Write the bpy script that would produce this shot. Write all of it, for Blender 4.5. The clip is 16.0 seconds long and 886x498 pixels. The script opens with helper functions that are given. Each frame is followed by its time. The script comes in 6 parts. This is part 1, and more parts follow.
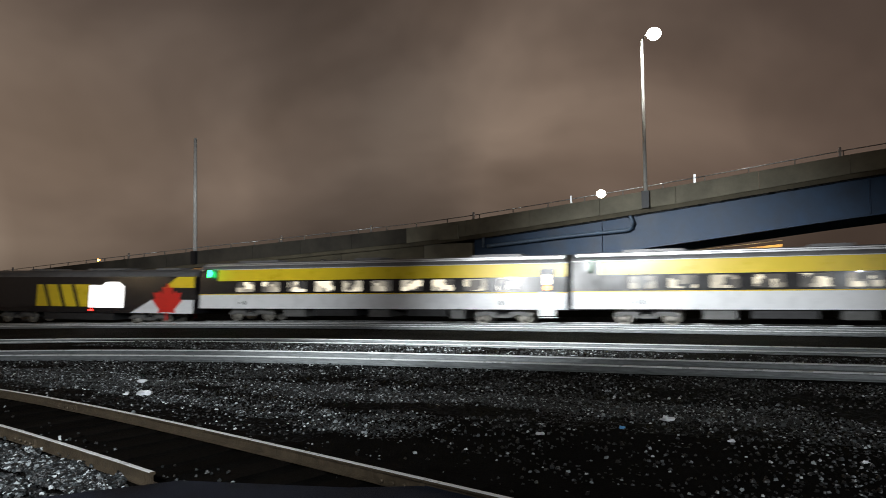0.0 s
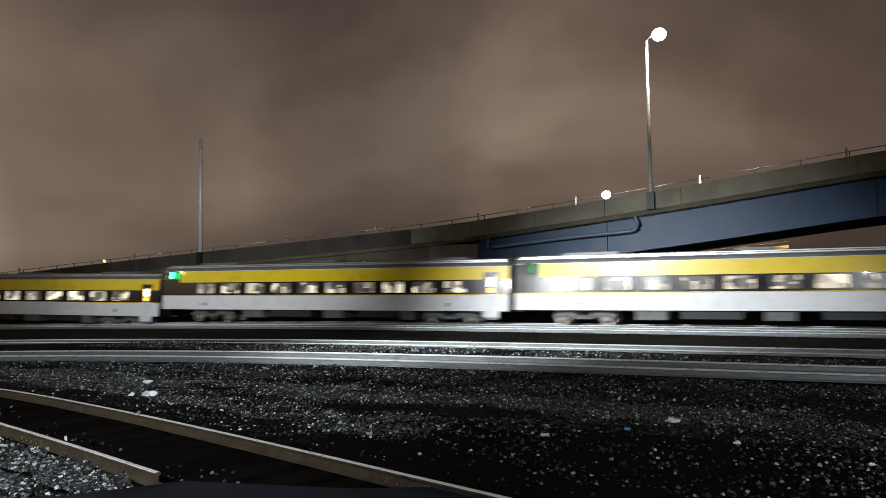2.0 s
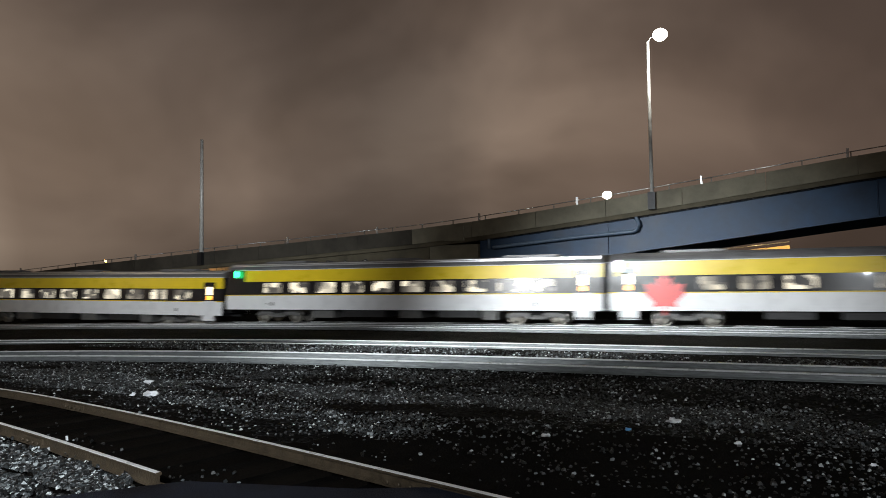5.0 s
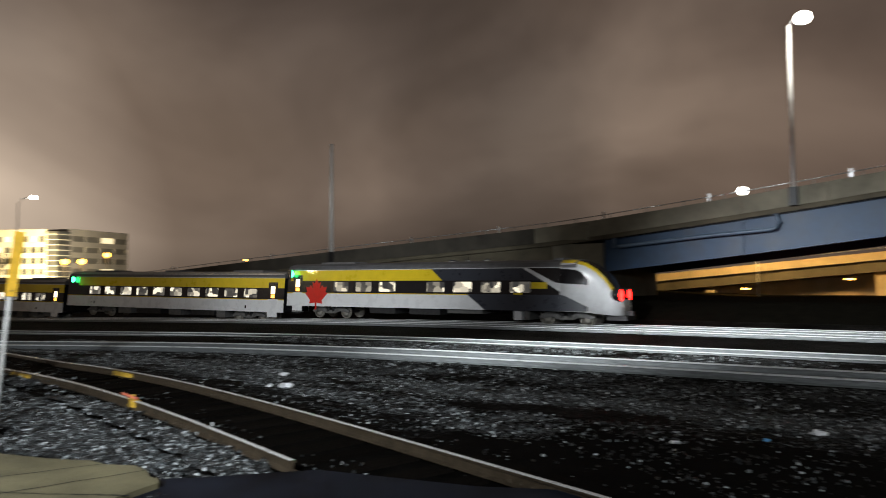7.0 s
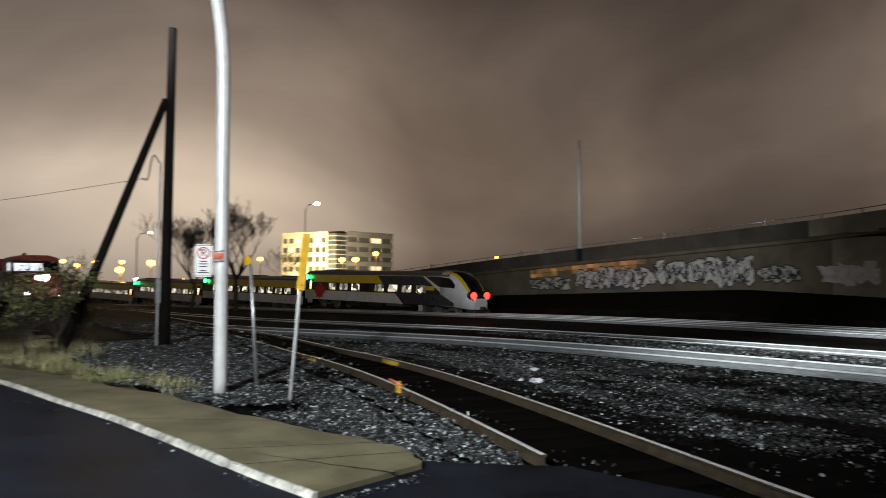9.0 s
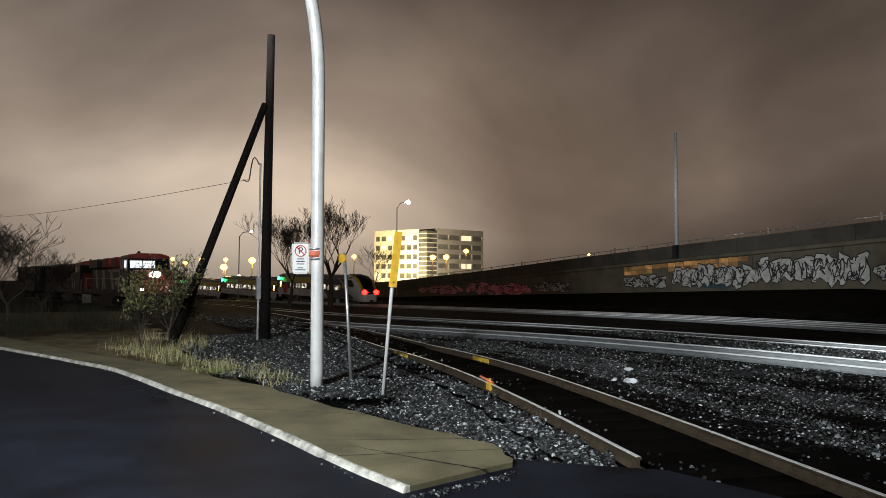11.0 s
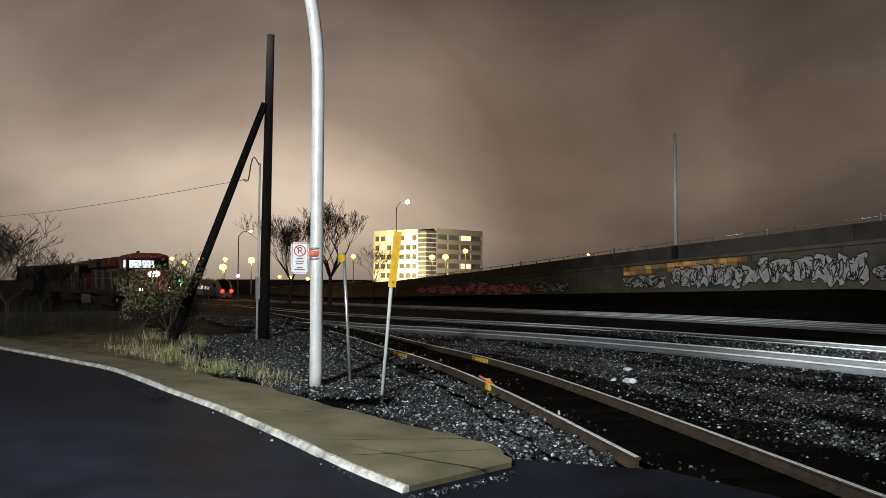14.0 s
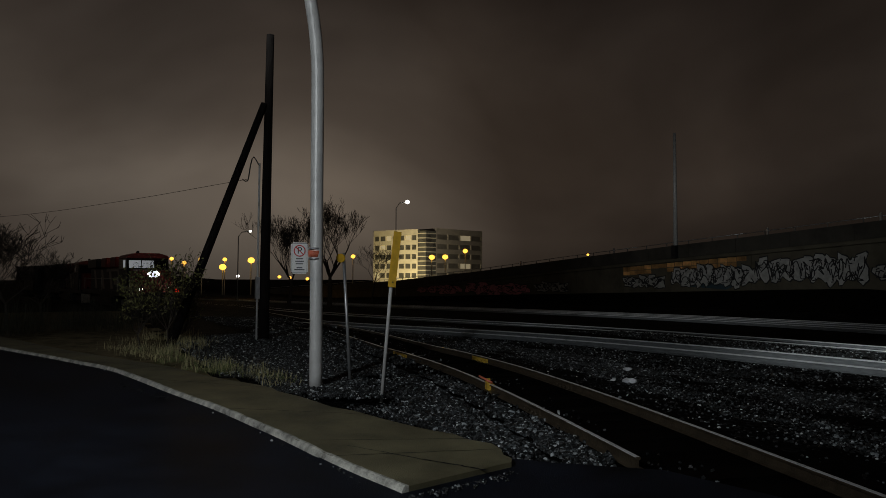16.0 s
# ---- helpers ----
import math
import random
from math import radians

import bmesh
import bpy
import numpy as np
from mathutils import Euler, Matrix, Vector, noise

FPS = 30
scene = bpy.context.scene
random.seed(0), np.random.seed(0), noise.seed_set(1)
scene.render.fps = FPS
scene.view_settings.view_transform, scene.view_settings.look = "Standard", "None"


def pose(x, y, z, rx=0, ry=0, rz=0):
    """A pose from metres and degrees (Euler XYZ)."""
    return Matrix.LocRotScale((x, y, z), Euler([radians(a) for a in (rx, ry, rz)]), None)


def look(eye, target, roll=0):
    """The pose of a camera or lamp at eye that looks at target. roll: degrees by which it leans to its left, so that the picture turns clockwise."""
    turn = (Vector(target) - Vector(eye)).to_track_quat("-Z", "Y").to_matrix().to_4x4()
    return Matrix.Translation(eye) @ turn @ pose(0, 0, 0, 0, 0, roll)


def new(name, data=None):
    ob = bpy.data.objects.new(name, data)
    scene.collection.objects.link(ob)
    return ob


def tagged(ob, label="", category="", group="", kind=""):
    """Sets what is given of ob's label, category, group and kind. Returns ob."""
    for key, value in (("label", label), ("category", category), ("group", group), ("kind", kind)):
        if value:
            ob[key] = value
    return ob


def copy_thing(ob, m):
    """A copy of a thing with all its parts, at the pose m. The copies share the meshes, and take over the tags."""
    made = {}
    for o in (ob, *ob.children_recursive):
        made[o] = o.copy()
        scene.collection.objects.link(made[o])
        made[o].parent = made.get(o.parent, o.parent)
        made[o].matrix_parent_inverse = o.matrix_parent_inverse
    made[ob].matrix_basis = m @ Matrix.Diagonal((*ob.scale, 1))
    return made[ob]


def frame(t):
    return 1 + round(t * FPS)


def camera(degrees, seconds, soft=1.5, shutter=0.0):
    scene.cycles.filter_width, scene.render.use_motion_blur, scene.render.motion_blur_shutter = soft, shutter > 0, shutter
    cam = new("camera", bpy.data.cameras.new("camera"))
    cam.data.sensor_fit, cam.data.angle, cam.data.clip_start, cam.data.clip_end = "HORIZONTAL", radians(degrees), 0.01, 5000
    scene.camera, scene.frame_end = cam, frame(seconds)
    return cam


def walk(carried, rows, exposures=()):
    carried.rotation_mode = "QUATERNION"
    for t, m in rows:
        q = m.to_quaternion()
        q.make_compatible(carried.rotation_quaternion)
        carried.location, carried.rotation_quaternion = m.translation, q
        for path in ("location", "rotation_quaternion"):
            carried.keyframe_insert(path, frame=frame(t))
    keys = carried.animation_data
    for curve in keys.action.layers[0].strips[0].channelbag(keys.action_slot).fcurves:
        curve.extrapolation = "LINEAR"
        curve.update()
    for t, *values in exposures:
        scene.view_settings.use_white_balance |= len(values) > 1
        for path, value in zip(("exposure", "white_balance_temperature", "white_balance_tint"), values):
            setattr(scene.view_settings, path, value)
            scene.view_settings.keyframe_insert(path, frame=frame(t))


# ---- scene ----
cam = camera(65.0, 16.0, soft=0.75, shutter=0.9)
EYE_Z = 2.25
# seconds, heading, pitch, roll: a hand-held pan from the bridge to the street corner
TURNS = [
    (0.0, 24.66, 2.81, 0.80), (0.5, 25.49, 2.84, 0.81), (1.0, 26.05, 2.91, 0.73), (1.5, 25.77, 2.84, 0.69),
    (2.0, 25.05, 2.90, 0.77), (2.5, 24.99, 2.90, 0.78), (3.5, 24.98, 2.90, 0.77), (4.5, 24.99, 2.90, 0.78),
    (4.8, 25.02, 2.91, 0.77), (6.8, 33.10, 2.97, 0.34), (7.0, 35.15, 2.96, 0.30), (7.2, 37.60, 2.96, 0.12),
    (7.5, 41.27, 2.95, 0.03), (8.0, 46.57, 2.84, -0.03), (8.5, 51.24, 2.80, -0.07), (9.0, 55.42, 2.75, -0.07),
    (9.5, 58.89, 2.65, -0.08), (10.0, 61.07, 2.59, -0.12), (10.4, 62.10, 2.55, -0.16), (12.3, 63.20, 2.50, -0.26),
    (12.5, 62.98, 2.50, -0.27), (13.0, 62.86, 2.51, -0.29), (14.0, 62.79, 2.51, -0.28), (16.0, 62.77, 2.51, -0.26)]
# the camera stops down as the bright corner comes into view; the film fades towards black over its last half second
walk(cam, [(t, pose(0, 0, EYE_Z, 90 + p, r, y)) for t, y, p, r in TURNS],
     exposures=[(0.0, 0.0), (6.8, -0.03), (7.6, -0.15), (9.0, -0.12), (15.15, -0.12), (15.5, -0.85), (15.75, -1.55), (16.0, -2.6)])

# ---- light: a low night cloud lit by the town, and lamps out of view ----
world = bpy.data.worlds.new("night_sky")
scene.world = world
world.use_nodes = True
wn, wl = world.node_tree.nodes, world.node_tree.links
wn.clear()


def wnode(kind, **props):
    n = wn.new(kind)
    for k, v in props.items():
        n.inputs[k].default_value = v
    return n


w_out, w_bg, w_co = wnode("ShaderNodeOutputWorld"), wnode("ShaderNodeBackground", Strength=1.0), wnode("ShaderNodeTexCoord")
w_map = wnode("ShaderNodeMapping", Scale=(1.0, 1.0, 1.7))
w_n1 = wnode("ShaderNodeTexNoise", Scale=2.1, Detail=4.0, Roughness=0.45, Distortion=0.5)
w_n2 = wnode("ShaderNodeTexNoise", Scale=1.0, Detail=2.0, Roughness=0.4)
w_r1, w_r2 = wnode("ShaderNodeValToRGB"), wnode("ShaderNodeValToRGB")
w_mix = wn.new("ShaderNodeMix")
w_mix.data_type, w_mix.blend_type = "RGBA", "MULTIPLY"
w_sep, w_grad = wnode("ShaderNodeSeparateXYZ"), wnode("ShaderNodeValToRGB")
w_mix2 = wn.new("ShaderNodeMix")
w_mix2.data_type, w_mix2.blend_type = "RGBA", "MULTIPLY"
for m in (w_mix, w_mix2):
    m.inputs[0].default_value = 1.0
wl.new(w_co.outputs["Generated"], w_map.inputs["Vector"])
wl.new(w_map.outputs[0], w_n1.inputs["Vector"])
wl.new(w_map.outputs[0], w_n2.inputs["Vector"])
wl.new(w_n1.outputs[0], w_r1.inputs[0])
wl.new(w_n2.outputs[0], w_r2.inputs[0])
wl.new(w_r1.outputs[0], w_mix.inputs[6])
wl.new(w_r2.outputs[0], w_mix.inputs[7])
wl.new(w_co.outputs["Generated"], w_sep.inputs[0])
wl.new(w_sep.outputs["Z"], w_grad.inputs[0])
wl.new(w_mix.outputs[2], w_mix2.inputs[6])
wl.new(w_grad.outputs[0], w_mix2.inputs[7])
w_west, w_glow, w_mix3 = wnode("ShaderNodeVectorMath"), wnode("ShaderNodeValToRGB"), wn.new("ShaderNodeMix")
w_west.operation = "DOT_PRODUCT"
w_west.inputs[1].default_value = (-0.97, 0.10, 0.0)
w_mix3.data_type, w_mix3.blend_type = "RGBA", "MULTIPLY"
w_mix3.inputs[0].default_value = 1.0
wl.new(w_co.outputs["Generated"], w_west.inputs[0])
wl.new(w_west.outputs["Value"], w_glow.inputs[0])
wl.new(w_mix2.outputs[2], w_mix3.inputs[6])
wl.new(w_glow.outputs[0], w_mix3.inputs[7])
# two broad pale drifts in the cloud, with ragged borders
w_warp = wn.new("ShaderNodeMix")
w_warp.data_type, w_warp.blend_type = "RGBA", "LINEAR_LIGHT"
w_warp.inputs[0].default_value = 0.16
w_n3 = wnode("ShaderNodeTexNoise", Scale=3.2, Detail=4.0, Roughness=0.5)
wl.new(w_co.outputs["Generated"], w_n3.inputs["Vector"])
wl.new(w_co.outputs["Generated"], w_warp.inputs[6])
wl.new(w_n3.outputs["Color"], w_warp.inputs[7])
w_last, DRIFTS = w_mix3.outputs[2], []
for az_d, el_d in ((57.0, 17.0), (11.0, 8.0)):
    ca, sa, ce, se = (f(radians(v)) for v in (az_d, el_d) for f in (math.cos, math.sin))
    w_dot, w_lobe, w_mul = wnode("ShaderNodeVectorMath"), wnode("ShaderNodeValToRGB"), wn.new("ShaderNodeMix")
    w_dot.operation = "DOT_PRODUCT"
    w_dot.inputs[1].default_value = (-sa * ce, ca * ce, se)
    w_mul.data_type, w_mul.blend_type = "RGBA", "MULTIPLY"
    w_mul.inputs[0].default_value = 1.0
    wl.new(w_warp.outputs[2], w_dot.inputs[0])
    wl.new(w_dot.outputs["Value"], w_lobe.inputs[0])
    wl.new(w_last, w_mul.inputs[6])
    wl.new(w_lobe.outputs[0], w_mul.inputs[7])
    w_last = w_mul.outputs[2]
    DRIFTS.append(w_lobe)
wl.new(w_last, w_bg.inputs["Color"])
wl.new(w_bg.outputs[0], w_out.inputs[0])


def ramp(node, stops):
    el = node.color_ramp.elements
    while len(el) > 1:
        el.remove(el[-1])
    el[0].position, el[0].color = stops[0][0], (*stops[0][1], 1)
    for p, c in stops[1:]:
        e = el.new(p)
        e.color = (*c, 1)


# brown cloud, brighter over the town to the west, dimmer overhead
ramp(w_r1, [(0.34, (0.085, 0.066, 0.052)), (0.50, (0.125, 0.099, 0.080)), (0.66, (0.175, 0.142, 0.115))])
ramp(w_r2, [(0.36, (0.80, 0.78, 0.78)), (0.62, (1.1, 1.06, 1.03))])
ramp(w_glow, [(0.0, (0.72, 0.66, 0.66)), (0.35, (0.96, 0.91, 0.89)), (0.55, (1.04, 1.02, 1.02)), (0.75, (1.08, 1.05, 1.05)), (0.86, (1.5, 1.43, 1.36)), (0.95, (4.0, 4.1, 4.05)), (1.0, (6.6, 7.1, 7.2))])
for w_lobe, most in zip(DRIFTS, (1.24, 1.5)):
    ramp(w_lobe, [(0.86, (0.94, 0.94, 0.94)), (0.93, (1.05, 1.04, 1.03)), (0.99, (most, most * 0.985, most * 0.96))])
ramp(w_grad, [(0.0, (0.5, 0.5, 0.5)), (0.06, (0.78, 0.78, 0.78)), (0.13, (0.97, 0.97, 0.97)), (0.20, (0.95, 0.95, 0.95)), (0.36, (0.70, 0.70, 0.72)), (0.6, (0.25, 0.25, 0.25)), (1.0, (0.12, 0.12, 0.12))])


def lamp(kind, name, at, power, colour, size=0.2, aim=None, cone=120, blend=0.6):
    data = bpy.data.lights.new(name, kind)
    data.energy, data.color = power, colour
    if kind in ("POINT", "SPOT"):
        data.shadow_soft_size = size
    if kind == "SPOT":
        data.spot_size, data.spot_blend = radians(cone), blend
    ob = new(name, data)
    ob.matrix_world = look(at, aim) if aim else Matrix.Translation(at)
    return ob


WHITE, SODIUM = (1.0, 0.97, 0.9), (1.0, 0.62, 0.22)
# two unseen floodlights, added across the street to light the train and ramp wall
lamp("SPOT", "unseen_floodlight", (-15.0, -5.0, 14.0), 95000, (0.93, 0.98, 1.0), 0.3, (-7.0, 36.0, -0.4), 36, 1.0)
lamp("SPOT", "unseen_floodlight", (-15.5, -5.0, 14.0), 42000, (0.93, 0.98, 1.0), 0.3, (-41.0, 48.0, 2.6), 38, 1.0)
# unseen spot added behind the camera, lighting the corner
lamp("SPOT", "unseen_lamp_light", (1.0, -7.5, 8.0), 18500, (0.90, 0.96, 1.0), 0.5, (-16.0, 2.8, 0), 88, 0.8)
# unseen spot added for the glare on the train's side
lamp("SPOT", "unseen_lamp_light", (-22.8, -5.0, 8.0), 17000, (0.95, 0.98, 1.0), 0.9, (-9.5, 38.0, 1.8), 21, 1.0)
# unseen spot added to brighten the ballast on the right
lamp("SPOT", "unseen_lamp_light", (9.0, -5.0, 8.5), 6000, (0.90, 0.96, 1.0), 0.12, (0.0, 13.0, 0), 66, 1.0)


# ---- materials ----
def material(name, colour, rough=0.6, metal=0.0, vary=0.25, scale=6.0, bump=0.0, bump_scale=40.0, emit=None, power=0.0,
             second=None, vary_piece=0.0, spec=0.5, stretch=(1, 1, 1), coat=0.0):
    m = bpy.data.materials.new(name)
    m.use_nodes = True
    nt = m.node_tree
    b = nt.nodes["Principled BSDF"]
    b.inputs["Roughness"].default_value, b.inputs["Metallic"].default_value = rough, metal
    b.inputs["Specular IOR Level"].default_value = spec
    b.inputs["Coat Weight"].default_value = coat
    if emit:
        b.inputs["Emission Color"].default_value, b.inputs["Emission Strength"].default_value = (*emit, 1), power
    co, mp = nt.nodes.new("ShaderNodeTexCoord"), nt.nodes.new("ShaderNodeMapping")
    mp.inputs["Scale"].default_value = stretch
    nt.links.new(co.outputs["Object"], mp.inputs[0])
    n = nt.nodes.new("ShaderNodeTexNoise")
    n.inputs["Scale"].default_value, n.inputs["Detail"].default_value, n.inputs["Roughness"].default_value = scale, 8, 0.62
    nt.links.new(mp.outputs[0], n.inputs["Vector"])
    r = nt.nodes.new("ShaderNodeValToRGB")
    dark = second or [c * (1 - vary) for c in colour]
    light = [min(1, c * (1 + vary)) for c in colour]
    ramp(r, [(0.3, dark), (0.5, colour), (0.72, light)])
    nt.links.new(n.outputs[0], r.inputs[0])
    out = r.outputs[0]
    if vary_piece:
        info = nt.nodes.new("ShaderNodeObjectInfo")
        hsv, mr = nt.nodes.new("ShaderNodeHueSaturation"), nt.nodes.new("ShaderNodeMapRange")
        mr.inputs["To Min"].default_value, mr.inputs["To Max"].default_value = 1 - vary_piece, 1 + vary_piece
        nt.links.new(info.outputs["Random"], mr.inputs["Value"])
        nt.links.new(mr.outputs[0], hsv.inputs["Value"])
        nt.links.new(out, hsv.inputs["Color"])
        out = hsv.outputs[0]
    nt.links.new(out, b.inputs["Base Color"])
    rr = nt.nodes.new("ShaderNodeMapRange")
    rr.inputs["To Min"].default_value, rr.inputs["To Max"].default_value = max(0.03, rough - 0.12), min(1, rough + 0.12)
    nt.links.new(n.outputs[0], rr.inputs["Value"])
    nt.links.new(rr.outputs[0], b.inputs["Roughness"])
    if bump:
        n2, bp = nt.nodes.new("ShaderNodeTexNoise"), nt.nodes.new("ShaderNodeBump")
        n2.inputs["Scale"].default_value, n2.inputs["Detail"].default_value = bump_scale, 4
        nt.links.new(mp.outputs[0], n2.inputs["Vector"])
        bp.inputs["Strength"].default_value, bp.inputs["Distance"].default_value = bump, 0.03
        nt.links.new(n2.outputs[0], bp.inputs["Height"])
        nt.links.new(bp.outputs[0], b.inputs["Normal"])
    return m


def gravel_material(name, dark, light, size):
    """Crushed stone: cells of uneven tone with deep joints, and patches of dirt."""
    m = bpy.data.materials.new(name)
    m.use_nodes = True
    nt = m.node_tree
    b = nt.nodes["Principled BSDF"]
    co = nt.nodes.new("ShaderNodeTexCoord")
    v = nt.nodes.new("ShaderNodeTexVoronoi")
    v.inputs["Scale"].default_value = size
    nt.links.new(co.outputs["Object"], v.inputs["Vector"])
    r = nt.nodes.new("ShaderNodeValToRGB")
    ramp(r, [(0.05, dark), (0.60, [a * 0.85 + c * 0.15 for a, c in zip(dark, light)]), (0.92, light)])
    nt.links.new(v.outputs["Color"], r.inputs[0])
    big = nt.nodes.new("ShaderNodeTexNoise")
    big.inputs["Scale"].default_value, big.inputs["Detail"].default_value = 0.45, 6
    nt.links.new(co.outputs["Object"], big.inputs["Vector"])
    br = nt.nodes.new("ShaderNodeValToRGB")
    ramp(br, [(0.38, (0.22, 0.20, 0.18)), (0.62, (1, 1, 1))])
    nt.links.new(big.outputs[0], br.inputs[0])
    mx = nt.nodes.new("ShaderNodeMix")
    mx.data_type, mx.blend_type = "RGBA", "MULTIPLY"
    mx.inputs[0].default_value = 1
    nt.links.new(r.outputs[0], mx.inputs[6])
    nt.links.new(br.outputs[0], mx.inputs[7])
    nt.links.new(mx.outputs[2], b.inputs["Base Color"])
    b.inputs["Roughness"].default_value = 0.75
    b.inputs["Specular IOR Level"].default_value = 0.03
    bp = nt.nodes.new("ShaderNodeBump")
    bp.inputs["Strength"].default_value, bp.inputs["Distance"].default_value = 1.0, 0.05
    bp.invert = True
    nt.links.new(v.outputs["Distance"], bp.inputs["Height"])
    nt.links.new(bp.outputs[0], b.inputs["Normal"])
    return m


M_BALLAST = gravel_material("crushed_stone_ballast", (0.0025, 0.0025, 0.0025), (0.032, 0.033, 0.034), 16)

# base colour near black: the shade on this ground is included
M_SHADED_SOIL = material("shade_darkened_soil", (0.0042, 0.0038, 0.0034), 0.9, vary=0.6, scale=3.0, bump=0.8, bump_scale=35, spec=0.02)
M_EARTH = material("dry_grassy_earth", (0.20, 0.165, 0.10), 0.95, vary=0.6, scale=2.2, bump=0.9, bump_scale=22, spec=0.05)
M_YARD = gravel_material("dark_yard_ballast", (0.003, 0.003, 0.0028), (0.040, 0.036, 0.031), 14)
M_ASPHALT = material("wet_asphalt", (0.0100, 0.0127, 0.0205), 0.6, vary=0.65, scale=1.2, bump=0.5, bump_scale=120, spec=0.10)
M_WALK = material("worn_pavement_concrete", (0.150, 0.134, 0.076), 0.62, vary=0.55, scale=1.3, bump=0.4, bump_scale=70)
M_KERB = material("pale_kerb_concrete", (0.44, 0.43, 0.38), 0.75, vary=0.75, scale=6, bump=0.9, bump_scale=30)
M_RAILSIDE = material("weathered_rail_steel", (0.19, 0.205, 0.21), 0.4, 0.35, vary=0.35, scale=4, bump=0.15, bump_scale=25, stretch=(1, 1, 6))
M_RAILTOP = material("polished_rail_head_with_glare", (0.78, 0.80, 0.80), 0.3, 0.25, vary=0.1, scale=3)
M_RUSTRAIL = material("rusty_rail_steel", (0.072, 0.055, 0.036), 0.5, 0.35, vary=0.45, scale=7, bump=0.35, bump_scale=40)
M_TIE = material("old_timber_tie", (0.0045, 0.0037, 0.003), 0.9, spec=0.02, vary=0.5, scale=8, bump=0.5, bump_scale=30, vary_piece=0.4, stretch=(1, 6, 1))
M_YELLOWIRON = material("yellow_painted_iron", (0.62, 0.40, 0.05), 0.5, vary=0.35, scale=18, bump=0.2)
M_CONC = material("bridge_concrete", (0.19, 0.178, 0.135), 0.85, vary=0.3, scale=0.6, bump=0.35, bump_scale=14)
M_CONCDARK = material("darker_bridge_concrete", (0.102, 0.090, 0.062), 0.9, vary=0.4, scale=0.5, bump=0.35, bump_scale=14)
M_CONC_SHADED = material("shaded_parapet_concrete", (0.055, 0.050, 0.040), 0.85, vary=0.45, scale=0.7, bump=0.35, bump_scale=14)
M_BLUESTEEL = material("blue_painted_girder_steel", (0.018, 0.055, 0.122), 0.5, vary=0.3, scale=0.7, bump=0.1, bump_scale=5)
M_BLACKSTEEL = material("dark_steel", (0.02, 0.021, 0.024), 0.5, 0.3, vary=0.4, scale=5)
M_RAILGREY = material("grey_handrail_paint", (0.16, 0.155, 0.14), 0.6, vary=0.25, scale=5)
M_GALV = material("galvanised_steel", (0.55, 0.56, 0.57), 0.38, 0.75, vary=0.2, scale=6, bump=0.05)
M_POLEPAINT = material("pale_painted_pole", (0.66, 0.66, 0.64), 0.4, 0.1, vary=0.15, scale=4, bump=0.05)
M_CREOSOTE = material("creosoted_timber_pole", (0.012, 0.010, 0.009), 0.9, vary=0.5, scale=6, spec=0.1, bump=0.6, bump_scale=18, stretch=(4, 4, 0.4))
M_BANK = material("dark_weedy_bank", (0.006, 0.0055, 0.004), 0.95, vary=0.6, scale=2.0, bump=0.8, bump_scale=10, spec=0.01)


# ---- building helpers ----
def bm_box(bm, x0, y0, z0, x1, y1, z1, m=None):
    vs = [Vector((x, y, z)) for x in (x0, x1) for y in (y0, y1) for z in (z0, z1)]
    if m:
        vs = [m @ v for v in vs]
    vs = [bm.verts.new(v) for v in vs]
    for f in ((0, 1, 3, 2), (4, 6, 7, 5), (0, 4, 5, 1), (2, 3, 7, 6), (0, 2, 6, 4), (1, 5, 7, 3)):
        bm.faces.new([vs[i] for i in f])
    return bm


def bm_tube(bm, points, radii, n=10, cap=True):
    """A round bar through points with a radius at each."""
    rings = []
    for i, p in enumerate(points):
        p = Vector(p)
        a, b = Vector(points[max(i - 1, 0)]), Vector(points[min(i + 1, len(points) - 1)])
        d = (b - a).normalized()
        u = d.cross(Vector((0, 0, 1)) if abs(d.z) < 0.9 else Vector((1, 0, 0))).normalized()
        w = d.cross(u)
        r = radii[i] if isinstance(radii, (list, tuple)) else radii
        rings.append([bm.verts.new(p + r * (math.cos(k * 2 * math.pi / n) * u + math.sin(k * 2 * math.pi / n) * w)) for k in range(n)])
    for a, b in zip(rings, rings[1:]):
        for k in range(n):
            f = bm.faces.new((a[k], a[(k + 1) % n], b[(k + 1) % n], b[k]))
            f.smooth = True
    if cap:
        bm.faces.new(rings[0][::-1])
        bm.faces.new(rings[-1])
    return bm


def bm_ball(bm, c, r, sub=2, squash=(1, 1, 1)):
    bmesh.ops.create_icosphere(bm, subdivisions=sub, radius=1, matrix=Matrix.Translation(c) @ Matrix.Diagonal((r * squash[0], r * squash[1], r * squash[2], 1)))
    return bm


def bm_sweep(bm, section, frames):
    """Sweeps a closed section of (across, up) along frames of (place, across direction)."""
    rings = [[bm.verts.new(Vector(p) + Vector(a) * u + Vector((0, 0, v))) for u, v in section] for p, a in frames]
    n = len(section)
    for a, b in zip(rings, rings[1:]):
        for k in range(n):
            bm.faces.new((a[k], a[(k + 1) % n], b[(k + 1) % n], b[k]))
    bm.faces.new(rings[0][::-1])
    bm.faces.new(rings[-1])
    return bm


def bm_prism(bm, outline, y0, y1):
    """An outline of (x, z) drawn out from y0 to y1."""
    a = [bm.verts.new((x, y0, z)) for x, z in outline]
    b = [bm.verts.new((x, y1, z)) for x, z in outline]
    bm.faces.new(a)
    bm.faces.new(b[::-1])
    for i in range(len(outline)):
        j = (i + 1) % len(outline)
        bm.faces.new((a[j], a[i], b[i], b[j]))
    return bm


